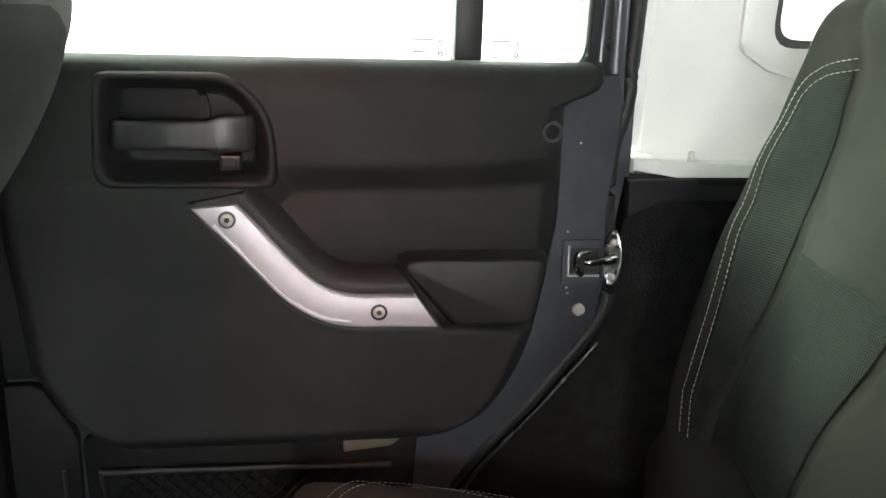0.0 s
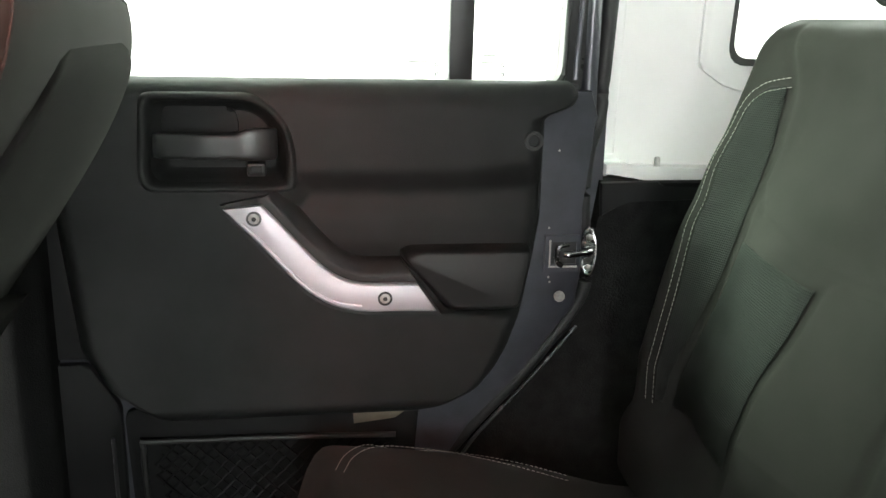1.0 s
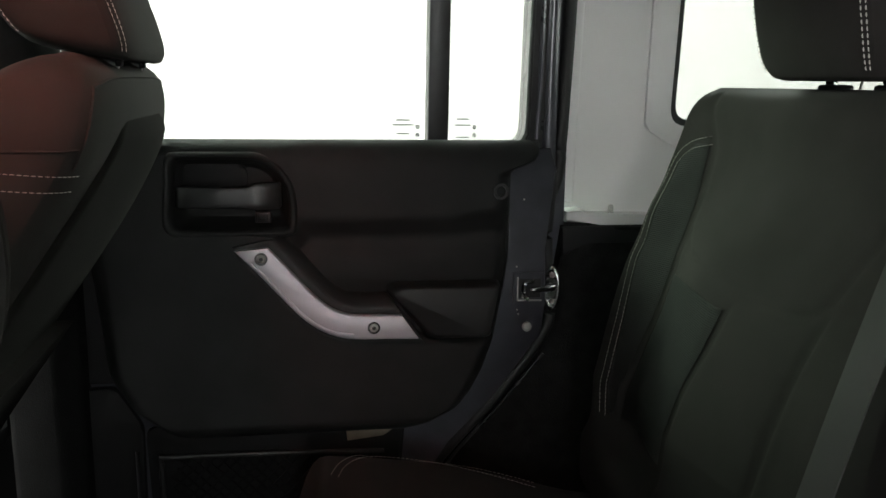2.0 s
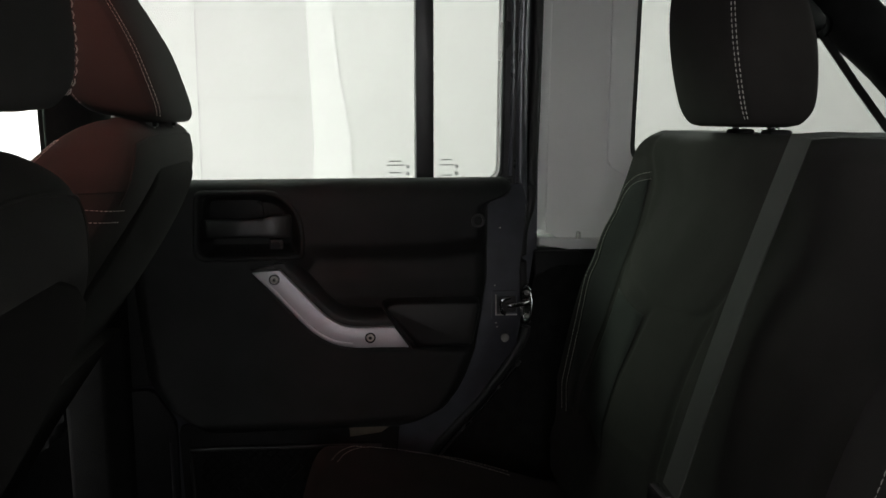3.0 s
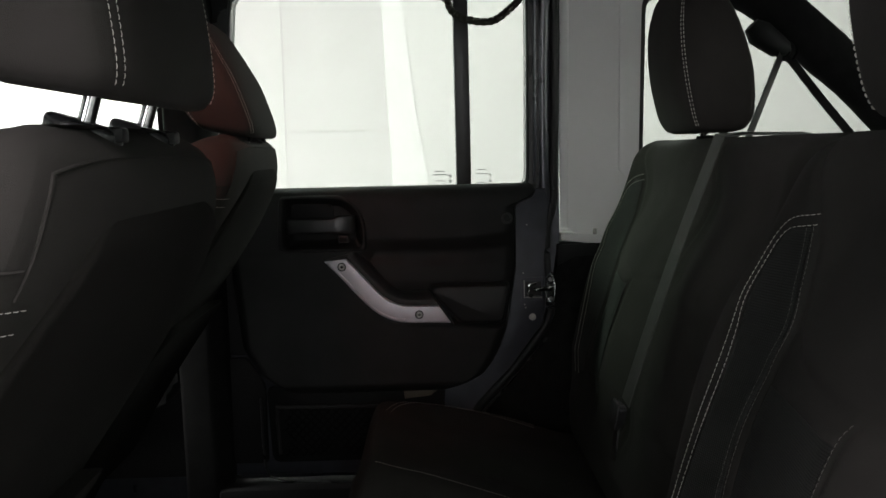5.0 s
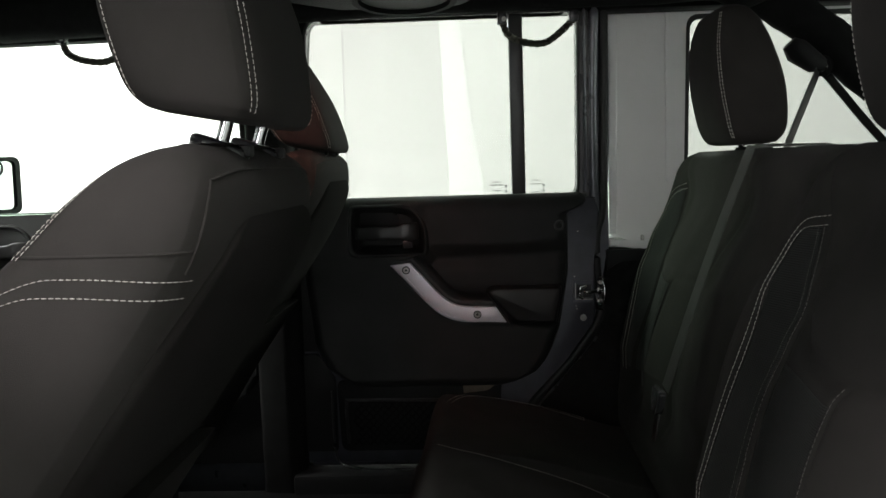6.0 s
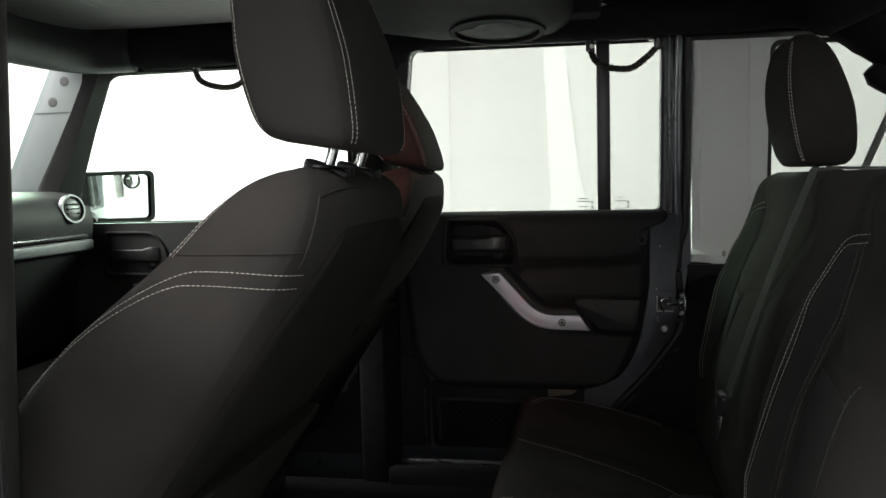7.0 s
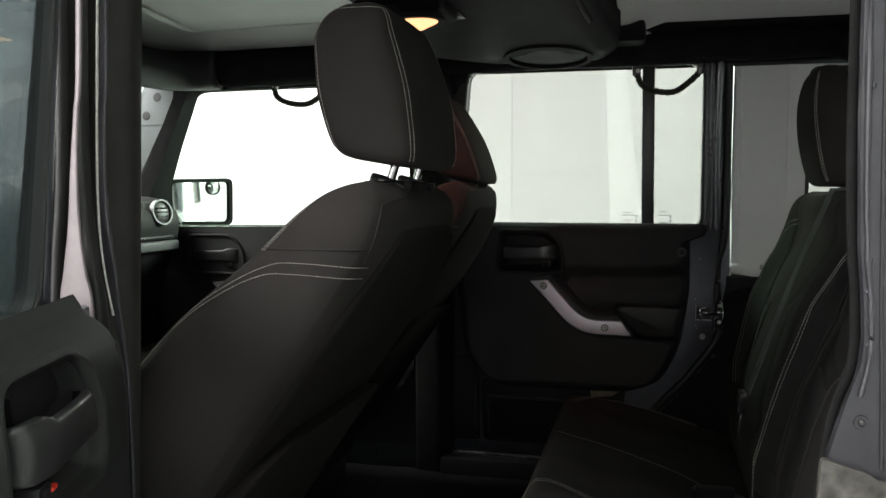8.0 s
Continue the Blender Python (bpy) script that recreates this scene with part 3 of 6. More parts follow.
# ---- near B post: dark trim towards the cabin, painted flanges towards the street ----
bm = bmesh.new()
poly = rounded([(-0.345, -0.735), (-0.340, -0.765), (-0.365, -0.790), (-0.44, -0.790), (-0.44, -0.715), (-0.37, -0.712)], 0.012, 4)
prism(bm, poly, lambda p, q, d: (p - 0.012 * max(0.0, 1.45 - d), q + lean(d), d), 0.60, 1.74, 0.0)
solid("post_near_front", bm, mat("worn_black_post_trim", (0.026, 0.0245, 0.023), 0.62, vary=0.25, vary_scale=25, bump=0.2, bump_scale=600, spec=0.2), "black plastic covered post between the doors", "door post")


def post_strip(name, table, y, thick, m, label):
    """A strip up the door post: rows of height, front edge and rear edge."""
    bm = bmesh.new()
    rings = []
    rows = smooth_path(table, 5)
    for z, x0, x1 in rows:
        yy = y
        rings.append([(p, q, z) for p, q in rounded([(x0, yy), (x1, yy), (x1, yy + thick), (x0, yy + thick)], min(0.004, thick * 0.45), 3)])
    loft(bm, rings)
    solid(name, bm, m, label, "door post", smooth=50)


post_strip("post_flange", [(1.74, -0.338, -0.331), (1.49, -0.343, -0.335), (1.438, -0.348, -0.338), (1.383, -0.351, -0.340), (1.328, -0.350, -0.337), (1.284, -0.345, -0.331), (1.239, -0.336, -0.326), (1.206, -0.328, -0.322), (1.15, -0.322, -0.318), (0.95, -0.318, -0.314)], -0.790, 0.004, M_PAINT_DUST, "violet-grey painted flange beside the door post")
post_strip("post_seal", [(1.74, -0.375, -0.342), (1.40, -0.385, -0.350), (1.25, -0.385, -0.335), (1.10, -0.380, -0.325), (0.80, -0.375, -0.320)], -0.812, 0.016, M_RUBBER, "black seal strip of the door post")
# outer flange: its lit look is put into the colour
post_strip("post_flange", [(1.74, -0.331, -0.324), (1.486, -0.338, -0.332), (1.434, -0.342, -0.3365), (1.382, -0.347, -0.339), (1.329, -0.351, -0.338), (1.287, -0.357, -0.333), (1.252, -0.362, -0.326), (1.15, -0.364, -0.322), (0.80, -0.364, -0.320)], -0.834, 0.004, M_FLANGE_LIT, "outer painted edge of the door post, coloured pinkish as if lit")
post_strip("post_flange_edge", [(1.60, -0.3425, -0.3405), (1.42, -0.3485, -0.3460), (1.34, -0.3490, -0.3465), (1.29, -0.3450, -0.3425), (1.24, -0.3350, -0.3330)], -0.792, 0.004, M_STEEL, "bright worn edge of the painted flange")
post_strip("post_seal", [(1.74, -0.352, -0.346), (1.40, -0.360, -0.353), (1.28, -0.369, -0.362), (1.10, -0.375, -0.368), (0.80, -0.375, -0.368)], -0.838, 0.014, M_RUBBER, "black outer seal strip of the door post")
post_strip("front_door_edge", [(1.74, -0.52, -0.3525), (1.40, -0.52, -0.3605), (1.28, -0.52, -0.3695), (1.10, -0.52, -0.3755), (0.80, -0.52, -0.3755)], -0.843, 0.012, M_BODY, "grey-green painted rear edge of the driver's door")
# far B post
bm = bmesh.new()
prism(bm, rounded([(-0.335, 0.70), (-0.335, 0.79), (-0.43, 0.79), (-0.43, 0.68), (-0.36, 0.67)], 0.01, 3), lambda p, q, d: (p, q - lean(d), d), 0.60, 1.72, 0.0)
solid("post_far_front", bm, M_COVER, "black trimmed post between the far doors", "door post")

# ---- front end: windscreen post, windscreen, dash, front body ----
bm = bmesh.new()
prism(bm, [(-1.395, 1.30), (-1.265, 1.30), (-1.105, 1.655), (-1.209, 1.68)], lambda p, q, d: (p, d, q), 0.76, 0.668, 0.006)
solid("windscreen_post_far", bm, M_PILLAR, "pale grey painted windscreen post with bolt holes", "windscreen post")
for x, z in ((-1.176, 1.629), (-1.211, 1.578)):
    bm = bmesh.new()
    disc(bm, (x, 0.670, z), (0, -1, 0), 0.0125, 0.003, 18)
    solid("bolt_hole", bm, M_RUBBER, "black bolt hole in the windscreen post", "hole", kind="")
bm = bmesh.new()
prism(bm, [(-1.262, 1.5495), (-1.150, 1.5505), (-1.150, 1.5525), (-1.262, 1.5515)], lambda p, q, d: (p, 0.669 - d, q), 0, 0.0025)
solid("post_joint", bm, M_RUBBER, "dark joint across the windscreen post", "joint", kind="")
bm = bmesh.new()
prism(bm, [(-1.275, 1.30), (-1.215, 1.29), (-1.175, 1.40), (-1.085, 1.640), (-1.03, 1.690), (-1.12, 1.69), (-1.105, 1.621), (-1.153, 1.547), (-1.258, 1.364)], lambda p, q, d: (p, d, q), 0.735, 0.652, 0.012, 3)
solid("door_frame_front", bm, M_COVER, "black padded edge beside the windscreen post", "door frame")
bm = bmesh.new()
prism(bm, [(-1.40, 1.30), (-1.36, 1.30), (-1.16, 1.75), (-1.20, 1.76)], lambda p, q, d: (p, d, q), -0.80, -0.70, 0.008)
solid("windscreen_post_near", bm, M_PILLAR, "pale grey painted windscreen post on the driver's side", "windscreen post")
bm = bmesh.new()
prism(bm, [(-1.21, 1.69), (-1.10, 1.67), (-1.08, 1.72), (-1.19, 1.77)], lambda p, q, d: (p, d, q), -0.74, 0.74, 0.006)
solid("windscreen_header", bm, M_PILLAR, "pale painted beam above the windscreen", "windscreen frame")
win = thing("window_3", (-1.30, 0, 1.30), "clear flat windscreen above the dashboard", "windscreen", kind="structure")
bm = bmesh.new()
prism(bm, [(-1.365, 1.31), (-1.360, 1.31), (-1.175, 1.70), (-1.18, 1.70)], lambda p, q, d: (p, d, q), -0.70, 0.655)
part("pane", bm, M_CLEAR, win)
bm = bmesh.new()
box(bm, -1.75, -1.36, -0.72, 0.72, 0.55, 1.28, 0.02)
solid("bulkhead", bm, M_PLASTIC, "dark firewall behind the dashboard", "bulkhead")

# lower body sides and the plates behind the door edges
for sign, y in ((1, 0.80), (-1, -0.84)):
    y0, y1 = sorted((y, y + sign * 0.03))
    solid("wall_lower_far" if sign > 0 else "wall_lower_near", box(bmesh.new(), -1.75, 1.5, y0, y1, 0.45, 0.66), M_PAINT, "graphite painted lower body side", "car side")
solid("post_back_plate", box(bmesh.new(), 0.318, 0.370, 0.772, 0.800, 0.60, 1.69), M_PAINT, "dark painted plate behind the door edge", "door post")
solid("underbody", box(bmesh.new(), -1.75, 1.5, -0.84, 0.83, 0.45, 0.56), M_PLASTIC, "dark underside of the car body", "underbody")
solid("cowl_side_far", box(bmesh.new(), -1.75, -1.24, 0.70, 0.81, 0.45, 1.27), M_PLASTIC, "dark kick panel ahead of the front door", "car side")
solid("cowl_side_near", box(bmesh.new(), -1.75, -1.24, -0.81, -0.72, 0.45, 1.27), M_PLASTIC, "dark kick panel ahead of the driver's door", "car side")

# ---- doors ----
RIGHT = [(0.853, 0.115), (0.866, 0.16), (0.883, 0.194), (0.910, 0.215), (0.941, 0.231), (0.982, 0.245), (1.063, 0.259), (1.108, 0.266), (1.236, 0.267), (1.244, 0.275), (1.250, 0.294), (1.256, 0.305), (1.266, 0.311), (1.276, 0.310), (1.284, 0.300)]
LEFT = [(0.853, -0.195), (0.862, -0.223), (0.878, -0.250), (0.896, -0.272), (0.953, -0.303), (1.10, -0.318), (1.284, -0.325)]
CURVE = [(-0.34, 1.150), (-0.115, 1.146), (-0.06, 1.10), (-0.02, 1.052), (0.012, 1.016), (0.05, 1.000), (0.131, 0.996), (0.262, 0.986)]


BEZEL = [(-0.214, 1.262), (-0.205, 1.268), (-0.088, 1.268), (-0.064, 1.253), (-0.046, 1.228), (-0.040, 1.20), (-0.040, 1.162), (-0.046, 1.153), (-0.210, 1.153), (-0.220, 1.168)]


ROUND_BEZEL = [(-0.196, 1.262), (-0.090, 1.266), (-0.064, 1.253), (-0.046, 1.228), (-0.040, 1.20), (-0.040, 1.162), (-0.046, 1.153), (-0.214, 1.150), (-0.222, 1.165), (-0.222, 1.19), (-0.219, 1.22), (-0.212, 1.245)]
ROUND_BEZEL = [(p + 0.022 if p > -0.1 else p, q) for p, q in ROUND_BEZEL]


def scaled(poly, sx, sz, dx=0.0, dz=0.0):
    cx, cz = sum(p for p, _ in poly) / len(poly), sum(q for _, q in poly) / len(poly)
    return [(cx + (p - cx) * sx + dx, cz + (q - cz) * sz + dz) for p, q in poly]


HOLLOW, NEAR_HOLLOW = scaled(BEZEL, 0.90, 0.86), scaled(ROUND_BEZEL, 0.90, 0.86)


def inside(poly, x, z):
    """Whether a point lies within a closed outline."""
    hit = False
    for (x0, z0), (x1, z1) in zip(poly, poly[1:] + poly[:1]):
        if (z0 > z) != (z1 > z) and x < x0 + (x1 - x0) * (z - z0) / (z1 - z0):
            hit = not hit
    return hit


def trim_depth(x, z, left=None, dx=0.0):
    """How far the door's inner trim stands into the cabin; dx: how far the handle's hollow is shifted."""
    low = interp(x, CURVE, 1)
    raised = step(-0.012, 0.006, low - z)
    upper = step(1.140 + 0.010 * step(0.16, 0.26, x), 1.180 + 0.010 * step(0.16, 0.26, x), z)
    front = 1 - step(-0.060, 0.005, x + 0.35 * max(0.0, 1.16 - z))
    hollow = 0.006 + 0.010 * (1 - step(0.0, 0.045, abs(z - 1.100) - 0.01))
    d = 0.012 + raised * 0.028 + (1 - raised) * max(hollow + upper * 0.017, front * 0.026)
    if inside([(p + dx, q) for p, q in (NEAR_HOLLOW if left is not LEFT and left else HOLLOW)], x, z):
        return 0.0
    k = max(0.0, (z - 1.240 - 0.020 * front) / (0.0445 - 0.020 * front))
    d = 0.004 + (d - 0.004) * math.sqrt(max(0.0, 1 - k * k))
    e = min(x - interp(z, left or LEFT, 1), interp(z, RIGHT, 1) - x, z - 0.853)
    return d * (0.35 + 0.65 * math.sqrt(step(-0.004, 0.022, e))) if z < 1.24 else d * (0.45 + 0.55 * math.sqrt(step(-0.002, 0.012, e)))


def handle_set(root, put, dx=0.0, dz=0.0, outline=None):
    """Recessed inside door handle: bezel, bowl, lever and lock slider; put(x, depth, z)."""
    shape = rounded([(p + dx, q + dz) for p, q in outline or BEZEL], 0.014, 4)
    def ring(sc, d):
        return [put(p, d, q) for p, q in scaled(shape, sc, 1 - (1 - sc) * 1.35)]

    bm = bmesh.new()
    loft(bm, [ring(*k) for k in ((1.03, 0.031), (1.018, 0.036), (1.002, 0.0402), (0.98, 0.0425), (0.955, 0.043), (0.93, 0.0422), (0.905, 0.0395), (0.875, 0.033), (0.865, 0.028))], caps=False)
    bezel = part("handle_bezel", bm, M_TRIM, root, "recessed black plastic handle surround")
    bm = bmesh.new()
    loft(bm, [ring(*k) for k in ((0.868, 0.0300), (0.845, 0.0265), (0.815, 0.0205), (0.775, 0.0125), (0.735, 0.0065), (0.70, 0.004))], caps=False)
    bm.faces.new([v for v in bm.verts][-len(shape):])
    bowl = part("handle_bowl", bm, M_TRIM, root)
    bm = bmesh.new()
    prism(bm, rounded([(-0.196 + dx, 1.251 + dz), (-0.112 + dx, 1.251 + dz), (-0.106 + dx, 1.236 + dz), (-0.106 + dx, 1.215 + dz), (-0.196 + dx, 1.215 + dz)], 0.007, 4), lambda p, q, d: put(p, d, q), 0.001, 0.014, 0.006, 3)
    part("inset_panel", bm, M_PLASTIC, bowl)
    bm = bmesh.new()
    rings = []
    for x, zc, h, d, t in ((-0.203, 1.206, 0.0135, 0.024, 0.004), (-0.196, 1.207, 0.0148, 0.034, 0.006), (-0.185, 1.207, 0.0150, 0.0385, 0.0065), (-0.14, 1.207, 0.0150, 0.0405, 0.0065), (-0.106, 1.207, 0.0152, 0.0405, 0.0065),
                           (-0.099, 1.2085, 0.0175, 0.0405, 0.007), (-0.092, 1.209, 0.0190, 0.0395, 0.0075), (-0.070, 1.209, 0.0192, 0.0350, 0.008), (-0.063, 1.209, 0.0185, 0.0305, 0.008), (-0.060, 1.209, 0.0160, 0.0250, 0.006)):
        sec = lambda v: math.copysign(abs(v) ** 0.45, v)
        rings.append([put(x + dx, d + t * sec(math.sin(a)) * 0.9, zc + dz + h * sec(math.cos(a))) for a in (2 * math.pi * k / 24 for k in range(24))])
    loft(bm, rings)
    part("door_handle", bm, M_LEVER, root, "black plastic pull lever", smooth=60)
    bm = bmesh.new()
    prism(bm, rounded([(-0.096 + dx, 1.187 + dz), (-0.074 + dx, 1.187 + dz), (-0.074 + dx, 1.171 + dz), (-0.096 + dx, 1.171 + dz)], 0.003, 3), lambda p, q, d: put(p, d, q), 0.02, 0.040, 0.003)
    lock = part("lock_slider", bm, M_GLOSS, root)
    bm = bmesh.new()
    prism(bm, rounded([(-0.092 + dx, 1.184 + dz), (-0.079 + dx, 1.184 + dz), (-0.079 + dx, 1.175 + dz), (-0.092 + dx, 1.175 + dz)], 0.002, 2), lambda p, q, d: put(p, d, q), 0.039, 0.0415, 0.001)
    part("lock_button", bm, M_PLASTIC, lock)
    return bezel


BAR_MID = [(-0.094, 1.128), (-0.075, 1.108), (-0.052, 1.082), (-0.028, 1.056), (-0.006, 1.038), (0.018, 1.0265), (0.045, 1.022), (0.080, 1.0215), (0.112, 1.0205)]


def ribbon(path, wide_a, wide_b, put, d0, d1, dome=0.003, ends=((0.0, 0.0), (0.0, 0.0)), roll=False):
    """A bar along path in the door's plane; wide_a above and wide_b below the line, from depth d0 to d1; roll: its upper side is a fat round."""
    pts = smooth_path([(p, q, 0) for p, q in path], 5)
    rings, n = [], len(pts)
    for i, p in enumerate(pts):
        d = (pts[min(i + 1, n - 1)] - pts[max(i - 1, 0)]).normalized()
        nrm = Vector((-d.y, d.x, 0))
        k = i / (n - 1)
        near, far = max(0.0, 1 - k * 5), max(0.0, k * 5 - 4)
        a = p + nrm * wide_a + d * (far * ends[1][0] - near * ends[0][0])
        b = p - nrm * wide_b + d * (far * ends[1][1] - near * ends[0][1])
        ring = [put(a.x, d0, a.y)]
        if not roll:
            ring.append(put(a.x, d1 - 0.002, a.y))
        for t in (0.008, 0.03, 0.07, 0.13, 0.21, 0.30, 0.40, 0.55, 0.75, 0.95) if roll else (0.06, 0.3, 0.5, 0.7, 0.94):
            q = a.lerp(b, t)
            e = d1 + dome * math.sin(math.pi * t)
            if roll and t < 0.40:
                e = d0 + (d1 - d0) * (0.25 + 0.75 * math.sqrt(1 - (1 - t / 0.40) ** 2)) - 0.004 * step(0.25, 0.4, t)
            elif roll:
                e -= 0.004
            ring.append(put(q.x, e, q.y))
        ring += [put(b.x, d1 - 0.002, b.y), put(b.x, d0, b.y)]
        rings.append(ring)
    return loft(bmesh.new(), rings)


def grab_bar(root, put, dx=0.0, dz=0.0):
    path = [(p + dx, q + dz) for p, q in BAR_MID]
    body = part("grab_handle", ribbon([(path[0][0] - 0.003, path[0][1] + 0.004)] + path, 0.045, 0.0225, put, 0.008, 0.054, 0.0, ((-0.004, 0.022), (-0.026, 0.026)), True), M_TRIM_SOFT, root, "thick black pull handle")
    strip = part("grab_insert", ribbon(path, 0.0185, 0.0165, put, 0.045, 0.060, 0.0015, ((-0.002, 0.026), (-0.007, 0.019))), M_SILVER, body, "satin silver trim bar")
    part("insert_step", ribbon([(p - 0.0080, q - 0.0090) for p, q in path[:-2]], 0.0020, 0.0020, put, 0.055, 0.0640, 0.0006), M_SILVER, body)
    for sx, sz in ((-0.0885 + dx, 1.1245 + dz), (0.066 + dx, 1.0225 + dz)):
        nrm = Vector(put(0, 1, 0)) - Vector(put(0, 0, 0))
        bm = bmesh.new()
        ring_of(bm, put(sx, 0.0600, sz), nrm, 0.0062, 0.0092, 0.0022)
        rim = part("screw_rim", bm, M_GLOSS, body)
        bm = bmesh.new()
        disc(bm, put(sx, 0.0595, sz), nrm, 0.0064, 0.0024, 16, dome=0.0012)
        part("screw", bm, M_STEEL, rim, "dull metal screw head")
        bm = bmesh.new()
        disc(bm, put(sx, 0.0628, sz), nrm, 0.0030, 0.0008, 6)
        part("screw_socket", bm, M_RUBBER, rim)


NEAR_SHIFT = -0.008
GX0, GX1, GZ0, GZ1 = -0.305, 0.296, 1.277, 1.676


def rear_door(name, put, base, label, group, pocket, edge=-0.40, left=None, post=(-0.345, -0.345, -0.333, -0.293)):
    """A rear side door: put(x, depth, z) gives the world point; depth grows into the cabin."""
    root = thing(name, base, label, "car door", group)
    P = lambda p, q, d: put(p, d, q)
    # painted shell with its inner flange
    shell = [(edge, 1.270), (0.335, 1.272), (0.345, 1.238), (0.332, 1.19), (0.330, 1.12), (0.335, 1.04), (0.328, 0.985), (0.262, 0.898), (0.185, 0.818), (0.13, 0.74), (0.11, 0.67), (edge, 0.67)]
    part("door_shell", prism(bmesh.new(), shell, P, -0.075, 0.0, 0.005), M_JAMB, root, "graphite painted door shell")
    # inner trim, a fine relief
    side = left or LEFT
    bm = bmesh.new()
    nz, nx = 120, 150
    grid = []
    for j in range(nz + 1):
        z = 0.853 + (1.284 - 0.853) * j / nz
        l, r = interp(z, side, 1), interp(z, RIGHT, 1)
        grid.append([bm.verts.new(put(l + (r - l) * i / nx, trim_depth(l + (r - l) * i / nx, z, side, 0.0 if pocket else NEAR_SHIFT), z)) for i in range(nx + 1)])
    for a, b in zip(grid, grid[1:]):
        for i in range(nx):
            bm.faces.new((a[i], a[i + 1], b[i + 1], b[i]))
    loop = grid[0] + [g[-1] for g in grid[1:]] + grid[-1][-2::-1] + [g[0] for g in grid[-2:0:-1]]
    zs = [0.853 + (1.284 - 0.853) * j / nz for j in range(nz + 1)]
    lower = [put(interp(zs[0], side, 1) + (interp(zs[0], RIGHT, 1) - interp(zs[0], side, 1)) * i / nx, -0.004, zs[0]) for i in range(nx + 1)]
    right = [put(interp(z, RIGHT, 1), -0.004, z) for z in zs[1:]]
    upper = [put(interp(zs[-1], side, 1) + (interp(zs[-1], RIGHT, 1) - interp(zs[-1], side, 1)) * i / nx, -0.004, zs[-1]) for i in range(nx - 1, -1, -1)]
    left = [put(interp(z, side, 1), -0.004, z) for z in zs[-2:0:-1]]
    back = [bm.verts.new(p) for p in lower + right + upper + left]
    for i in range(len(loop)):
        bm.faces.new((loop[i], loop[(i + 1) % len(loop)], back[(i + 1) % len(loop)], back[i]))
    trim = part("trim_panel", bm, M_TRIM, root, "moulded black vinyl inner panel", smooth=60)
    bm = bmesh.new()
    pad = rounded([(0.083, 1.074), (0.098, 1.083), (0.253, 1.082), (0.257, 1.070), (0.243, 0.993), (0.150, 0.993)], 0.012, 5)
    loft(bm, [[put(p, 0.008 + 0.046 * math.sin(a), q) for p, q in scaled(pad, 1 - 0.13 * (1 - math.cos(a)), 1 - 0.26 * (1 - math.cos(a)))] for a in (math.pi / 2 * k / 8 for k in range(9))])
    part("armrest", bm, M_TRIM_SOFT, root, "padded black armrest block", 75)
    handle_set(root, put) if pocket else handle_set(root, put, NEAR_SHIFT, 0.0, ROUND_BEZEL)
    grab_bar(root, put)
    # fixing tab at the rear edge of the trim
    nrm = Vector(put(0, 1, 0)) - Vector(put(0, 0, 0))
    bm = bmesh.new()
    ring_of(bm, put(0.251, 0.030, 1.213), nrm, 0.0070, 0.0120, 0.009)
    clip = part("fixing_tab", bm, M_RUBBER, root)
    bm = bmesh.new()
    disc(bm, put(0.251, 0.033, 1.213), nrm, 0.0070, 0.003, 16)
    part("fixing_screw", bm, M_PLASTIC, clip)
    # latch in the shell's flange
    bm = bmesh.new()
    outer, inner = [(0.281, 1.085), (0.327, 1.085), (0.327, 1.035), (0.281, 1.035)], [(0.290, 1.076), (0.324, 1.076), (0.324, 1.046), (0.290, 1.046)]
    rows = [[bm.verts.new(put(p, d, q)) for p, q in ring] for ring, d in ((outer, 0.001), (outer, 0.006), (inner, 0.006), (inner, 0.002))]
    for a, b in zip(rows, rows[1:]):
        for i in range(4):
            bm.faces.new((a[i], a[(i + 1) % 4], b[(i + 1) % 4], b[i]))
    latch = part("latch", bm, M_JAMB, root)
    part("latch_mouth", prism(bmesh.new(), inner, P, 0.001, 0.0035), M_RUBBER, latch)
    part("latch_edge", tube(bmesh.new(), [put(0.2875, 0.0065, 1.079), put(0.2875, 0.0070, 1.043), put(0.325, 0.0065, 1.0425)], 0.0016, 6), M_STEEL, latch, "bare worn metal lip")
    part("latch_claw", tube(bmesh.new(), smooth_path([put(0.312, 0.007, 1.073), put(0.299, 0.009, 1.070), put(0.296, 0.010, 1.060), put(0.297, 0.010, 1.050), put(0.304, 0.010, 1.045)], 5), 0.0038, 8), M_CHROME, latch, "bright metal latch claw")
    bm = bmesh.new()
    disc(bm, put(0.305, 0.0, 1.000), nrm, 0.0075, 0.004, 16, dome=0.001)
    part("bolt", bm, M_STEEL, root, "dull metal bolt head")
    for x, z in ((0.295, 1.196), (0.2865, 1.094), (0.289, 1.027), (0.291, 1.02)):
        bm = bmesh.new()
        disc(bm, put(x, 0.0, z), nrm, 0.0016, 0.0008, 6)
        part("paint_chip", bm, M_STEEL, root)
    # dark gap between trim and shell
    rim = [put(interp(z, RIGHT, 1) + 0.0025, 0.0035, z) for z in (0.853 + 0.383 * k / 40 for k in range(41))]
    part("trim_gap", tube(bmesh.new(), rim, 0.0032, 6), M_RUBBER, root)
    # window frame, bar and the two panes
    L = lambda z: lean(z)
    outer = [(post[0], 1.258), (0.322, 1.258), (0.326, 1.36), (0.322, 1.705), (post[1], 1.705)]
    hole = rounded([(post[2], GZ0), (GX1, GZ0), (GX1, GZ1), (post[3], GZ1)], 0.026, 5)
    bm = bmesh.new()
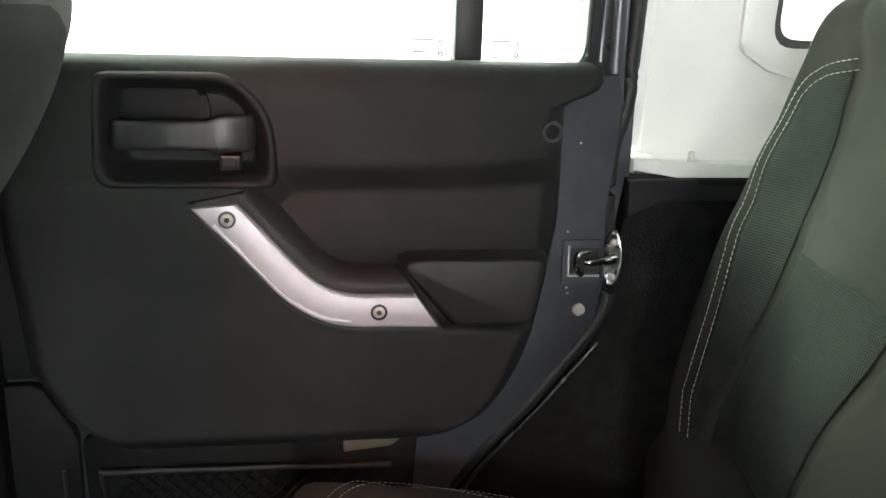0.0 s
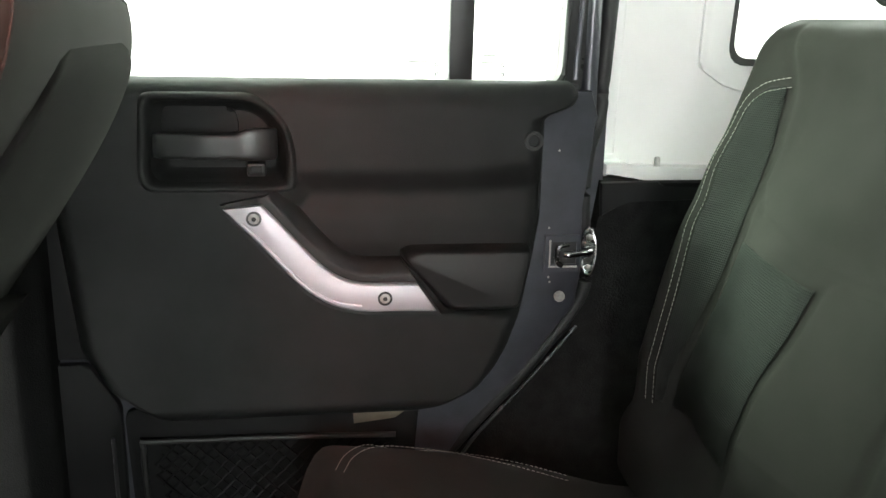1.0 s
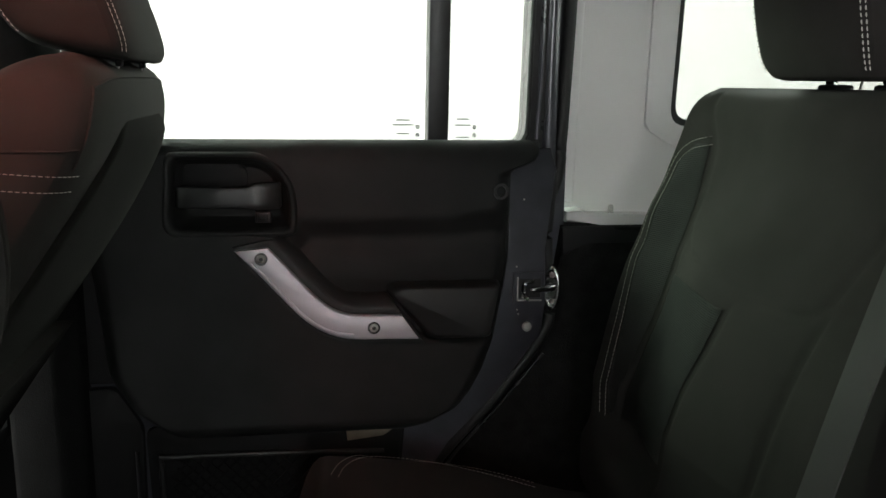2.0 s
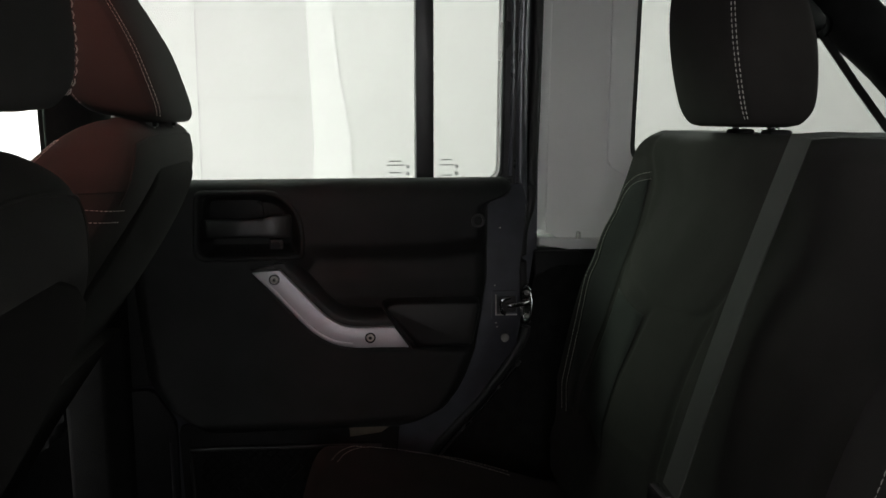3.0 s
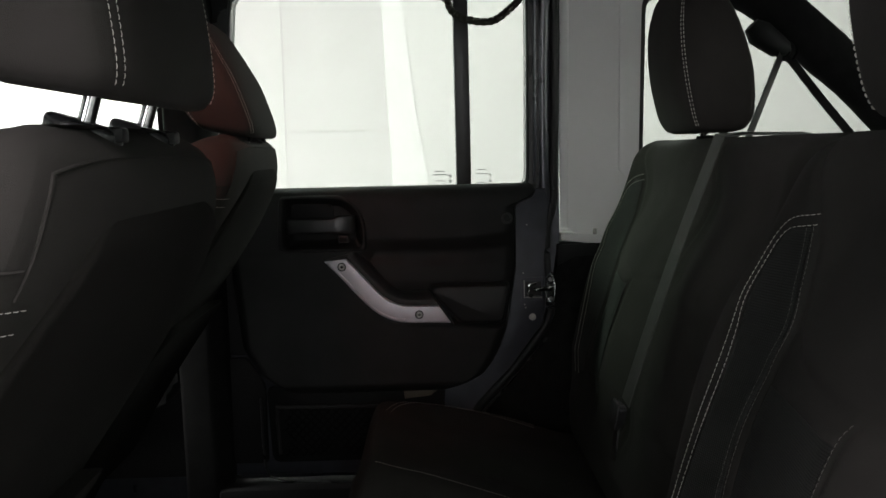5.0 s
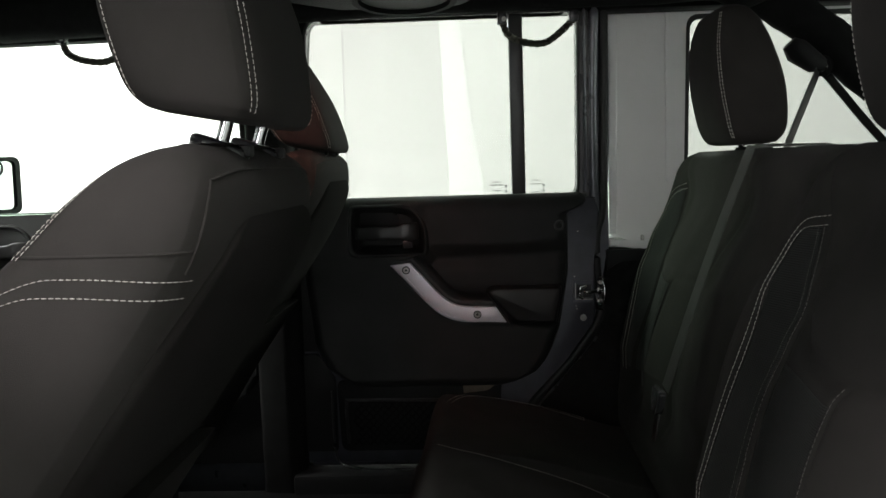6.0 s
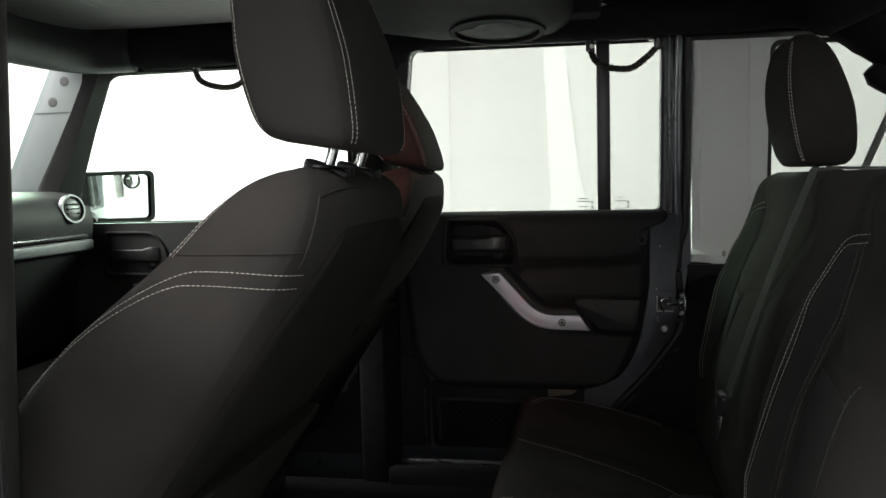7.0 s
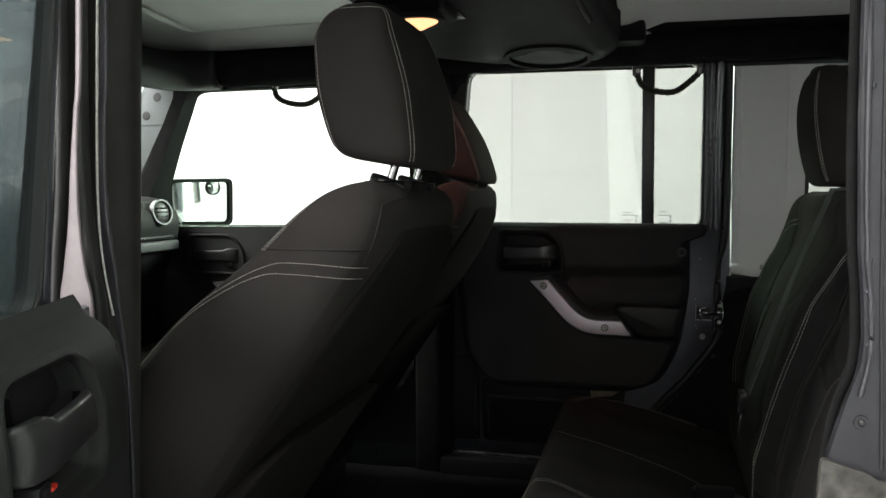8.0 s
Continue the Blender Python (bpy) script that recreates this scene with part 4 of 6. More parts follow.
    W = lambda p, q, d: put(p, d + L(q), q)
    sides = []
    for d in (-0.055 if pocket else -0.030, -0.012):
        o = [bm.verts.new(W(p, q, d)) for p, q in outer]
        h = [bm.verts.new(W(p, q, d)) for p, q in hole]
        sides.append((o, h))
        edges = [bm.edges.new((r[i], r[(i + 1) % len(r)])) for r in (o, h) for i in range(len(r))]
        bmesh.ops.triangle_fill(bm, edges=edges, use_beauty=True)
    for k in (0, 1):
        a, b = sides[0][k], sides[1][k]
        for i in range(len(a)):
            bm.faces.new((a[i], a[(i + 1) % len(a)], b[(i + 1) % len(a)], b[i]))
    part("window_frame", bm, M_GLOSS if pocket else M_RUBBER, root, "black frame of the door window", smooth=25)
    lip = [W(p, q, -0.0125) for p, q in scaled(hole, 1.012, 1.018)]
    part("frame_lip", tube(bmesh.new(), lip + lip[:1], 0.0034, 8), M_RUBBER, root, "soft black lip round the window opening")
    part("frame_ridge", tube(bmesh.new(), [W(0.3135, 1.285, -0.0125), W(0.3155, 1.36, -0.0125), W(0.3125, 1.69, -0.0125)], 0.0038, 8), M_PAINT, root, "narrow painted ridge of the frame")
    bm = bmesh.new()
    prism(bm, [(0.151, GZ0 - 0.004), (0.182, GZ0 - 0.004), (0.180, GZ1 + 0.004), (0.149, GZ1 + 0.004)], W, -0.046, -0.016, 0.004)
    part("window_bar", bm, M_LEVER if pocket else M_GLOSS, root, "upright black bar between the panes")
    for x0, x1 in ((post[2] - 0.004, 0.152), (0.180, GX1 + 0.004)):
        x2 = post[3] - 0.004 if x0 < 0 else x0
        pane = part("pane", prism(bmesh.new(), [(x0, GZ0 - 0.004), (x1, GZ0 - 0.004), (x1, GZ1 + 0.004), (x2, GZ1 + 0.004)], W, *((-0.036, -0.032) if pocket else (-0.023, -0.019))), M_TINT if pocket else M_TINT_DARK, root, "green-tinted see-through glass")
        # maker's print in the lower corner, as plain bars
        right = x1 < 0.2
        cx = 0.128 if right else 0.205
        for dz, w in ((0.033, 0.021), (0.026, 0.030), (0.013, 0.019)) if right else ((0.035, 0.018), (0.026, 0.024), (0.008, 0.020)):
            m = cx - 0.012 if right else cx
            part("printed_line", prism(bmesh.new(), [(m - w / 2, GZ0 + dz), (m + w / 2, GZ0 + dz), (m + w / 2, GZ0 + dz + 0.0017), (m - w / 2, GZ0 + dz + 0.0017)], W, -0.032, -0.0314), M_INK, pane)
        for dz in (0.024, 0.012):
            bm = bmesh.new()
            ring_of(bm, W(cx + 0.010 if right else cx + 0.018, GZ0 + dz, -0.0319), nrm, 0.0012, 0.0032, 0.0005, 12)
            part("printed_mark", bm, M_INK, pane)
    bm = bmesh.new()
    box_pts = [(post[0] + 0.01, 1.268), (0.318, 1.268), (0.318, 1.281), (post[0] + 0.01, 1.279)]
    prism(bm, box_pts, P, -0.034, -0.008, 0.003)
    part("window_seal", bm, M_RUBBER, root)
    if not pocket:
        # bright edge strip up the hinge side of the frame
        bm = bmesh.new()
        lo, hi = post[0] + 0.001, post[1] + 0.001
        prism(bm, [(lo, 1.262), (lo + 0.011, 1.262), (hi + 0.009, 1.70), (hi, 1.70)], W, -0.014, -0.007, 0.003)
        part("frame_strip", bm, M_JAMB, root, "painted grey metal edge strip", 60)
    if pocket:
        part("lower_panel", prism(bmesh.new(), rounded([(-0.262, 0.866), (0.118, 0.866), (0.105, 0.70), (-0.255, 0.70)], 0.016, 4), P, -0.002, 0.006, 0.003), M_PLASTIC, root)
        part("front_edge_cover", prism(bmesh.new(), rounded([(-0.398, 1.262), (-0.300, 1.262), (-0.292, 0.935), (-0.398, 0.935)], 0.006, 3), P, -0.002, 0.007, 0.003), M_PLASTIC, root)
        net = bmesh.new()
        k = 0
        for i in range(-9, 15):
            for sgn in (1, -1):
                a = (-0.225 + 0.018 * i, 0.715)
                pts = []
                for t in range(8):
                    x, z = a[0] + sgn * t * 0.014, a[1] + t * 0.0145
                    if -0.228 < x < 0.08 and z < 0.818:
                        pts.append(put(x, 0.011 + 0.002 * math.sin(t * 2.0 + i), z))
                if len(pts) > 1:
                    tube(net, pts, 0.0021, 5)
        ob = part("pocket_net", net, M_COVER, root, "black diamond netting of the door pocket")
        tagged(ob, kind="stuff")
        part("pocket_edge", tube(bmesh.new(), smooth_path([put(-0.238, 0.012, 0.72), put(-0.240, 0.014, 0.815), put(-0.225, 0.014, 0.822), put(-0.05, 0.014, 0.820), put(0.085, 0.014, 0.816)], 4), 0.004, 8), M_RUBBER, root)
        part("scuff_plate", prism(bmesh.new(), [(0.028, 0.853), (0.112, 0.858), (0.085, 0.838), (0.030, 0.832)], P, -0.002, 0.010, 0.002), M_TAN, root, "tan scuffed strip under the trim")
        part("hinge_cover", prism(bmesh.new(), rounded([(-0.398, 0.93), (-0.300, 0.93), (-0.264, 0.87), (-0.264, 0.70), (-0.398, 0.70)], 0.008, 3), P, -0.002, 0.012, 0.004), M_PLASTIC, root)
    return root


far_put = lambda x, d, z: (x, FAR - d, z)
rear_door("rear_door", far_put, (0.0, FAR, 0.67), "closed rear car door with black trim and silver grab bar", "rear car doors", True)

# striker of the far door, on the body
striker = thing("door_striker", (0.352, 0.75, 1.03), "shiny chrome door striker on the body post", "striker")
bm = bmesh.new()
rings = []
for k, d in ((1.0, 0.0), (1.0, 0.005), (0.93, 0.0075), (0.80, 0.0080), (0.70, 0.0062), (0.45, 0.0058)):
    rings.append([(0.3470 + 0.0115 * k * math.cos(a) - 0.4 * d, 0.7455 - 0.006 * k * math.cos(a) - d, 1.057 + 0.0365 * k * math.sin(a)) for a in (2 * math.pi * i / 36 for i in range(36))])
loft(bm, rings)
plate = part("plate", bm, M_CHROME, striker, "oval bright metal striker plate")
for z in (1.078, 1.036):
    part("plate_screw", disc(bmesh.new(), (0.3455, 0.7385, z), (-0.4, -1, 0), 0.0048, 0.002, 6, 1.0, 0.001), M_STEEL, plate)
part("bar", tube(bmesh.new(), smooth_path([(0.350, 0.740, 1.060), (0.332, 0.727, 1.060), (0.314, 0.722, 1.059), (0.308, 0.724, 1.059)], 4), 0.0050, 12), M_CHROME, striker, "round bright striker bar")
part("bar_collar", tube(bmesh.new(), [(0.343, 0.735, 1.060), (0.336, 0.730, 1.060)], 0.0078, 14), M_CHROME, striker)

# the open door swings out about its front edge
HINGE, SWING = Vector((-0.330, -0.800)), 70.5


def near_put(x, d, z):
    """Into the open door's place; its padded upper edge rolls over towards the glass."""
    roll = min(1.0, max(0.0, (z - 1.195) / 0.085)) ** 2
    u, v = x + 0.40, d * (1 - 0.75 * roll) if d > 0 else d
    a = radians(-SWING)
    drop = 0.010 + 0.014 * min(1.0, max(0.0, (z - 1.24) / 0.044)) * min(1.0, max(0.0, d / 0.01))
    return (HINGE.x + u * math.cos(a) - v * math.sin(a), HINGE.y + u * math.sin(a) + v * math.cos(a), z - drop)


rear_door("rear_door", near_put, (-0.3, -1.0, 0.67), "wide open rear car door with black trim and window", "rear car doors", False, -0.335, [(0.853, -0.195), (0.862, -0.223), (0.878, -0.250), (0.896, -0.272), (0.953, -0.303), (1.10, -0.318), (1.18, -0.319), (1.22, -0.318), (1.25, -0.316), (1.27, -0.312), (1.284, -0.299)], (-0.251, -0.285, -0.231, -0.266))
# its red lock mark
bm = bmesh.new()
prism(bm, [(-0.105, 1.1830), (-0.097, 1.1822), (-0.097, 1.1795), (-0.105, 1.1803)], lambda p, q, d: near_put(p, d, q), 0.038, 0.0435, 0.001)
part("lock_mark", bm, M_RED, [o for o in bpy.data.objects if o.name.startswith("rear_door")][-1], "small red unlocked mark")

# far front door
fd = thing("front_door", (-0.8, 0.73, 0.67), "closed front car door with black trim panel", "car door")
part("door_shell", prism(bmesh.new(), [(-1.26, 1.262), (-0.43, 1.268), (-0.43, 0.67), (-1.26, 0.67)], lambda p, q, d: (p, FAR - d, q), -0.075, 0.0, 0.005), M_PLASTIC, fd)
bm = bmesh.new()
prism(bm, rounded([(-1.20, 1.266), (-0.44, 1.272), (-0.44, 0.86), (-0.55, 0.80), (-1.15, 0.80), (-1.20, 0.86)], 0.03, 5), lambda p, q, d: (p, FAR - d, q), -0.004, 0.034, 0.014, 4)
part("trim_panel", bm, M_TRIM, fd)
front_put = lambda x, d, z: (x, FAR - d + 0.002, z)
handle_set(fd, front_put, -0.888, -0.022)
grab_bar(fd, front_put, -0.895, -0.024)
outer = [(-1.300, 1.255), (-0.425, 1.258), (-0.425, 1.71), (-1.12, 1.71)]
hole = rounded([(-1.243, 1.268), (-0.46, 1.272), (-0.46, 1.655), (-1.103, 1.648)], 0.04, 6)
bm = bmesh.new()
sides = []
for d in (-0.055, -0.012):
    o = [bm.verts.new((p, FAR - d - lean(q), q)) for p, q in outer]
    h = [bm.verts.new((p, FAR - d - lean(q), q)) for p, q in hole]
    sides.append((o, h))
    edges = [bm.edges.new((r[i], r[(i + 1) % len(r)])) for r in (o, h) for i in range(len(r))]
    bmesh.ops.triangle_fill(bm, edges=edges, use_beauty=True)
for k in (0, 1):
    a, b = sides[0][k], sides[1][k]
    for i in range(len(a)):
        bm.faces.new((a[i], a[(i + 1) % len(a)], b[(i + 1) % len(a)], b[i]))
part("window_frame", bm, M_COVER, fd, smooth=25)
part("pane", prism(bmesh.new(), [(-1.25, 1.265), (-0.45, 1.268), (-0.45, 1.66), (-1.11, 1.66)], lambda p, q, d: (p, FAR - d - lean(q), q), -0.036, -0.032), M_CLEAR, fd, "clear side glass")

# near front door, closed, beyond the post
nd = thing("front_door", (-0.85, -0.78, 0.67), "closed driver's door in graphite paint and black trim", "car door")
part("door_shell", prism(bmesh.new(), [(-1.26, 1.262), (-0.43, 1.268), (-0.43, 0.67), (-1.26, 0.67)], lambda p, q, d: (p, -0.765 + d, q), -0.07, 0.0, 0.005), M_PAINT, nd)
part("trim_panel", prism(bmesh.new(), rounded([(-1.20, 1.266), (-0.44, 1.272), (-0.44, 0.80), (-1.20, 0.80)], 0.03, 4), lambda p, q, d: (p, -0.763 + d, q), -0.002, 0.03, 0.012, 3), M_TRIM, nd)
part("window_frame", prism(bmesh.new(), rounded([(-0.43, 1.262), (-0.43, 1.71), (-0.56, 1.71), (-0.56, 1.66), (-0.53, 1.65), (-0.53, 1.262)], 0.01, 3), lambda p, q, d: (p, -0.765 + d + lean(q), q), -0.06, -0.01, 0.004), M_GLOSS, nd)
part("pane", prism(bmesh.new(), [(-1.25, 1.265), (-0.53, 1.268), (-0.53, 1.69), (-1.08, 1.69)], lambda p, q, d: (p, -0.765 + d + lean(q), q), -0.036, -0.032), M_FILM, nd, "dusty grey-green side glass with a painted pale haze")

# ---- front seats ----
BACK = dense([(0.70, -0.66, -0.47, 0.20), (0.90, -0.575, -0.355, 0.232), (1.05, -0.487, -0.254, 0.240), (1.156, -0.402, -0.180, 0.236), (1.225, -0.338, -0.136, 0.228),
              (1.291, -0.258, -0.103, 0.212), (1.330, -0.219, -0.096, 0.196), (1.355, -0.190, -0.101, 0.176), (1.369, -0.168, -0.116, 0.150), (1.3745, -0.150, -0.128, 0.120)])
REST = dense([(1.388, -0.166, -0.100, 0.098), (1.393, -0.179, -0.090, 0.113), (1.412, -0.191, -0.084, 0.121), (1.468, -0.204, -0.089, 0.124), (1.504, -0.207, -0.098, 0.122),
              (1.535, -0.208, -0.108, 0.117), (1.558, -0.198, -0.117, 0.106), (1.572, -0.182, -0.130, 0.090), (1.578, -0.168, -0.142, 0.070)])


def front_seat(name, cy, move, label, group, big=1.09, tip=0.0, drop=0.0, back_wide=0.885):
    """A reclined bucket seat: backrest, stitched seams, head restraint on two posts, cushion."""
    dx, dz = move
    rows = [(z + dz, a + dx, b + dx, w) for z, a, b, w in BACK]
    root = thing(name, (-0.5 + dx, cy, 0.62), label, "car seat", group)
    dent = lambda y, z: 0.035 * (1 - step(0.08, 0.17, abs(y)))
    sh = Shell(rows, cy, 5.0, dent)
    back = part("backrest", sh.mesh(bmesh.new(), 30, 88), M_FABRIC, root, "charcoal cloth backrest with a wide side bolster", smooth=70)
    thread = bmesh.new()
    for z, end in ((1.286, 127), (1.2745, 121)):
        # level double seam round the shoulder that bends down along the front edge, on both sides
        for s in (-1, 1):
            reach = -0.86 if end == 127 else -0.82
            fz = [(0.885 - 1.085 * i / 30, z + dz - 0.006 * (1 - i / 30) ** 2) for i in range(31)]
            fz += [(-0.20 + (reach + 0.20) * math.sin(math.pi / 2 * i / 30), z + dz - 0.085 * (1 - math.cos(math.pi / 2 * i / 30))) for i in range(1, 31)]
            fz += [(reach, z + dz - 0.085 - (z - 0.085 - 1.0) * i / 40) for i in range(1, 41)]
            line = [(h, s * math.degrees(math.acos(math.copysign(abs(f) ** 2.5, f)))) for f, h in fz]
            p, q = sh.line(line, 0.0008)
            stitches(thread, p, q, 0.0034, 0.0013, 0.00037)
    part("seam_thread", thread, M_THREAD, back, "pale double stitching across the shoulder")
    thread = bmesh.new()
    for off in (0, 7):
        for s in (-1, 1):
            line = [(1.298 + dz + (1.354 - 1.298) * i / 20, s * (113 + off)) for i in range(21)]
            p, q = sh.line(line, 0.0008)
            stitches(thread, p, q, 0.0034, 0.0013, 0.00037)
    part("edge_thread", thread, M_THREAD, back, "pale double stitching along the front edge")
    # seam over the shoulders and across the top of the back
    p, q = sh.line([(1.285 + dz + 0.062 * i / 12, -50) for i in range(12)] + [(1.347 + dz + 0.008 * math.sin(math.pi * i / 24), -50 + 100 * i / 24) for i in range(25)] + [(1.347 + dz - 0.062 * i / 12, 50) for i in range(1, 13)], 0.0004)
    part("edge_piping", tube(bmesh.new(), p, 0.0012, 6), M_FABRIC, back)
    p, q = sh.line([(1.300 + dz, -158 + 316 * i / 60) for i in range(21)], 0.0001)
    part("fold", tube(bmesh.new(), p, 0.0013, 6), M_FABRIC, back)
    # padded cover over the back with rounded upper corners, and a slack pocket on it
    for name, z0, z1, wide, thick, label in (("back_cover", 0.80, 1.322, back_wide, 0.007, "raised charcoal cloth cover of the seat back"), ("map_pocket", 0.80, 1.085, 0.84, 0.026, "slack cloth pocket on the seat back")):
        bm = bmesh.new()
        g = []
        for j in range(49):
            v = j / 48
            z = z0 + dz + (z1 - z0) * v
            k = max(0.0, (v - 0.72) / 0.28)
            w = wide - 0.42 * (1 - math.sqrt(max(0.0, 1 - k * k)))
            row = []
            for i in range(41):
                u = math.sin(math.pi / 2 * (i / 20 - 1))
                f = u * w
                deg = math.degrees(math.asin(math.copysign(abs(f) ** 2.5, f)))
                lift = thick * math.sqrt(step(0.0, 0.07, 1 - abs(u)) * step(0.0, 0.05 if thick < 0.02 else 0.02, 1 - v)) - 0.0015
                row.append(bm.verts.new(sh.at(z, deg, lift)))
            g.append(row)
        for a, b in zip(g, g[1:]):
            for i in range(40):
                bm.faces.new((a[i], a[i + 1], b[i + 1], b[i]))
        bmesh.ops.solidify(bm, geom=list(bm.faces), thickness=0.003)
        part(name, bm, M_FABRIC, back, label, smooth=70)
    hr = Shell([(1.395 + (z - 1.388) * 1.005 + dz - drop, -0.142 + (a + 0.142) * big + dx - tip * (z - 1.40), -0.142 + (b + 0.142) * big + dx - tip * (z - 1.40), w * 1.04) for z, a, b, w in REST], cy, 4.6, None, 0.17)
    head = part("head_restraint", hr.mesh(bmesh.new(), 26, 72), M_FABRIC, root, "charcoal cloth head restraint with pale stitching", smooth=70)
    thread = bmesh.new()
    for s in (-1, 1):
        for off in (43, 50):
            p, q = hr.line([(1.403 + dz - drop + (1.576 - 1.403) * i / 50, s * off) for i in range(51)], 0.0008)
            stitches(thread, p, q, 0.0034, 0.0013, 0.00037)
        p, q = hr.line([(1.406 + dz - drop + (1.576 - 1.406) * i / 50, s * 119) for i in range(51)] + [(1.574 + dz - drop, s * (119 - 69 * i / 30)) for i in range(1, 31)], 0.0008)
        stitches(thread, p, q, 0.0034, 0.0013, 0.00037)
    part("head_thread", thread, M_THREAD, head, "pale stitching round the restraint")
    for s in (-1, 1):
        y = cy + s * 0.058
        part("post", tube(bmesh.new(), [(-0.136 + dx, y, 1.345 + dz), (-0.130 + dx, y, 1.372 + dz), (-0.117 + dx, y, 1.412 + dz)], 0.0056, 14), M_CHROME, root, "bright metal post")
        bm = bmesh.new()
        rings = []
        for h, k in ((-0.006, 1.0), (0.001, 1.0), (0.0035, 0.96), (0.0050, 0.85), (0.0052, 0.40)):
            rings.append([(-0.130 + dx + 0.024 * k * math.cos(a) + 0.25 * h, y + 0.0165 * k * math.sin(a), 1.3730 + dz + h - 0.34 * 0.024 * k * math.cos(a)) for a in (2 * math.pi * i / 24 for i in range(24))])
        loft(bm, rings)
        collar = part("post_collar", bm, M_GLOSS, root, "shiny black plastic post collar")
        bm = bmesh.new()
        box(bm, -0.112 + dx, -0.1035 + dx, y - 0.007, y + 0.007, 1.364 + dz, 1.3735 + dz, 0.002)
        part("release_button", bm, M_PLASTIC, collar)
    # cushion and its side shield
    cush = Shell(dense([(0.70, -1.02, -0.52, 0.20), (0.80, -1.05, -0.50, 0.245), (0.88, -1.05, -0.50, 0.25), (0.94, -1.03, -0.50, 0.235), (0.965, -0.98, -0.54, 0.19)]), cy, 6.0)
    cush.rows = [(z + dz, a + dx, b + dx, w) for z, a, b, w in cush.rows]
    part("cushion", cush.mesh(bmesh.new(), 14, 56), M_FABRIC, root, smooth=70)
    bm = bmesh.new()
    box(bm, -0.98 + dx, -0.50 + dx, cy - 0.21, cy + 0.21, 0.615, 0.72, 0.02)
    part("seat_base", bm, M_PLASTIC, root)
    return root


front_seat("front_seat", -0.47, (0.0, 0.0), "charcoal cloth driver's seat with pale stitching", "front seats")
front_seat("front_seat", 0.36, (-0.083, 0.012), "charcoal cloth front passenger seat with pale stitching", "front seats", 1.0, 0.28, 0.021, 0.80)

# ---- rear bench ----
BENCH = [(0.80, 0.360, 0.52), (0.95, 0.357, 0.53), (0.99, 0.362, 0.54), (1.11, 0.390, 0.575), (1.19, 0.422, 0.600), (1.24, 0.452, 0.615), (1.29, 0.472, 0.625), (1.33, 0.486, 0.63), (1.352, 0.502, 0.625), (1.364, 0.527, 0.61)]


FAR_ARCH = [(0.543, 1.302), (0.575, 1.292), (0.594, 1.268), (0.592, 1.222), (0.575, 1.159), (0.563, 1.079), (0.560, 0.992), (0.558, 0.92)]
FAR_SEAM = [(0.568, 1.354), (0.543, 1.311), (0.531, 1.25), (0.507, 1.187), (0.499, 1.10), (0.512, 1.027), (0.530, 0.92)]
FAR_SHIELD = [(0.507, 1.190), (0.475, 1.163), (0.396, 1.151), (0.312, 1.144), (0.25, 1.146), (0.211, 1.152), (0.182, 1.174), (0.165, 1.26), (0.155, 1.345)]
FAR_RIDGE = [(0.310, 1.142), (0.322, 1.087), (0.349, 1.024), (0.362, 0.962), (0.378, 0.90)]
FAR_LUMBAR = [(0.180, 1.160), (0.195, 1.079), (0.204, 1.003), (0.21, 0.90)]
NEAR_ARCH = [(-0.262, 1.286), (-0.232, 1.279), (-0.219, 1.262), (-0.217, 1.238), (-0.224, 1.21), (-0.236, 1.175), (-0.241, 1.13), (-0.233, 1.06), (-0.218, 0.962), (-0.21, 0.90)]
NEAR_SEAM = [(-0.225, 1.350), (-0.250, 1.302), (-0.267, 1.273), (-0.287, 1.231), (-0.310, 1.189), (-0.306, 1.143), (-0.295, 1.069), (-0.29, 0.92)]
NEAR_SHIELD = [(-0.310, 1.189), (-0.345, 1.162), (-0.389, 1.153), (-0.454, 1.152), (-0.51, 1.155), (-0.56, 1.17), (-0.585, 1.20), (-0.60, 1.345)]
NEAR_RIDGE = [(-0.484, 1.149), (-0.476, 1.111), (-0.469, 1.07), (-0.46, 0.98), (-0.455, 0.91)]
SIDE_ARCH = [(-0.575, 1.292), (-0.63, 1.281), (-0.655, 1.25), (-0.664, 1.20), (-0.668, 1.10), (-0.668, 0.92)]


def curve(pts, per=6):
    return [(p.x, p.y) for p in smooth_path([(y, z, 0) for y, z in pts], per)]


def across(pts, z):
    """Where a seam running up the seat stands at height z."""
    rows = sorted((q, p) for p, q in pts)
    return interp(z, rows, 1)


def gap_to(lines, y, z):
    best = 1.0
    for ln in lines:
        for (y0, z0), (y1, z1) in zip(ln, ln[1:]):
            if min(z0, z1) - 0.02 > z or max(z0, z1) + 0.02 < z or min(y0, y1) - 0.02 > y or max(y0, y1) + 0.02 < y:
                continue
            dy, dz = y1 - y0, z1 - z0
            k = max(0.0, min(1.0, ((y - y0) * dy + (z - z0) * dz) / (dy * dy + dz * dz)))
            best = min(best, math.hypot(y - y0 - k * dy, z - z0 - k * dz))
    return best


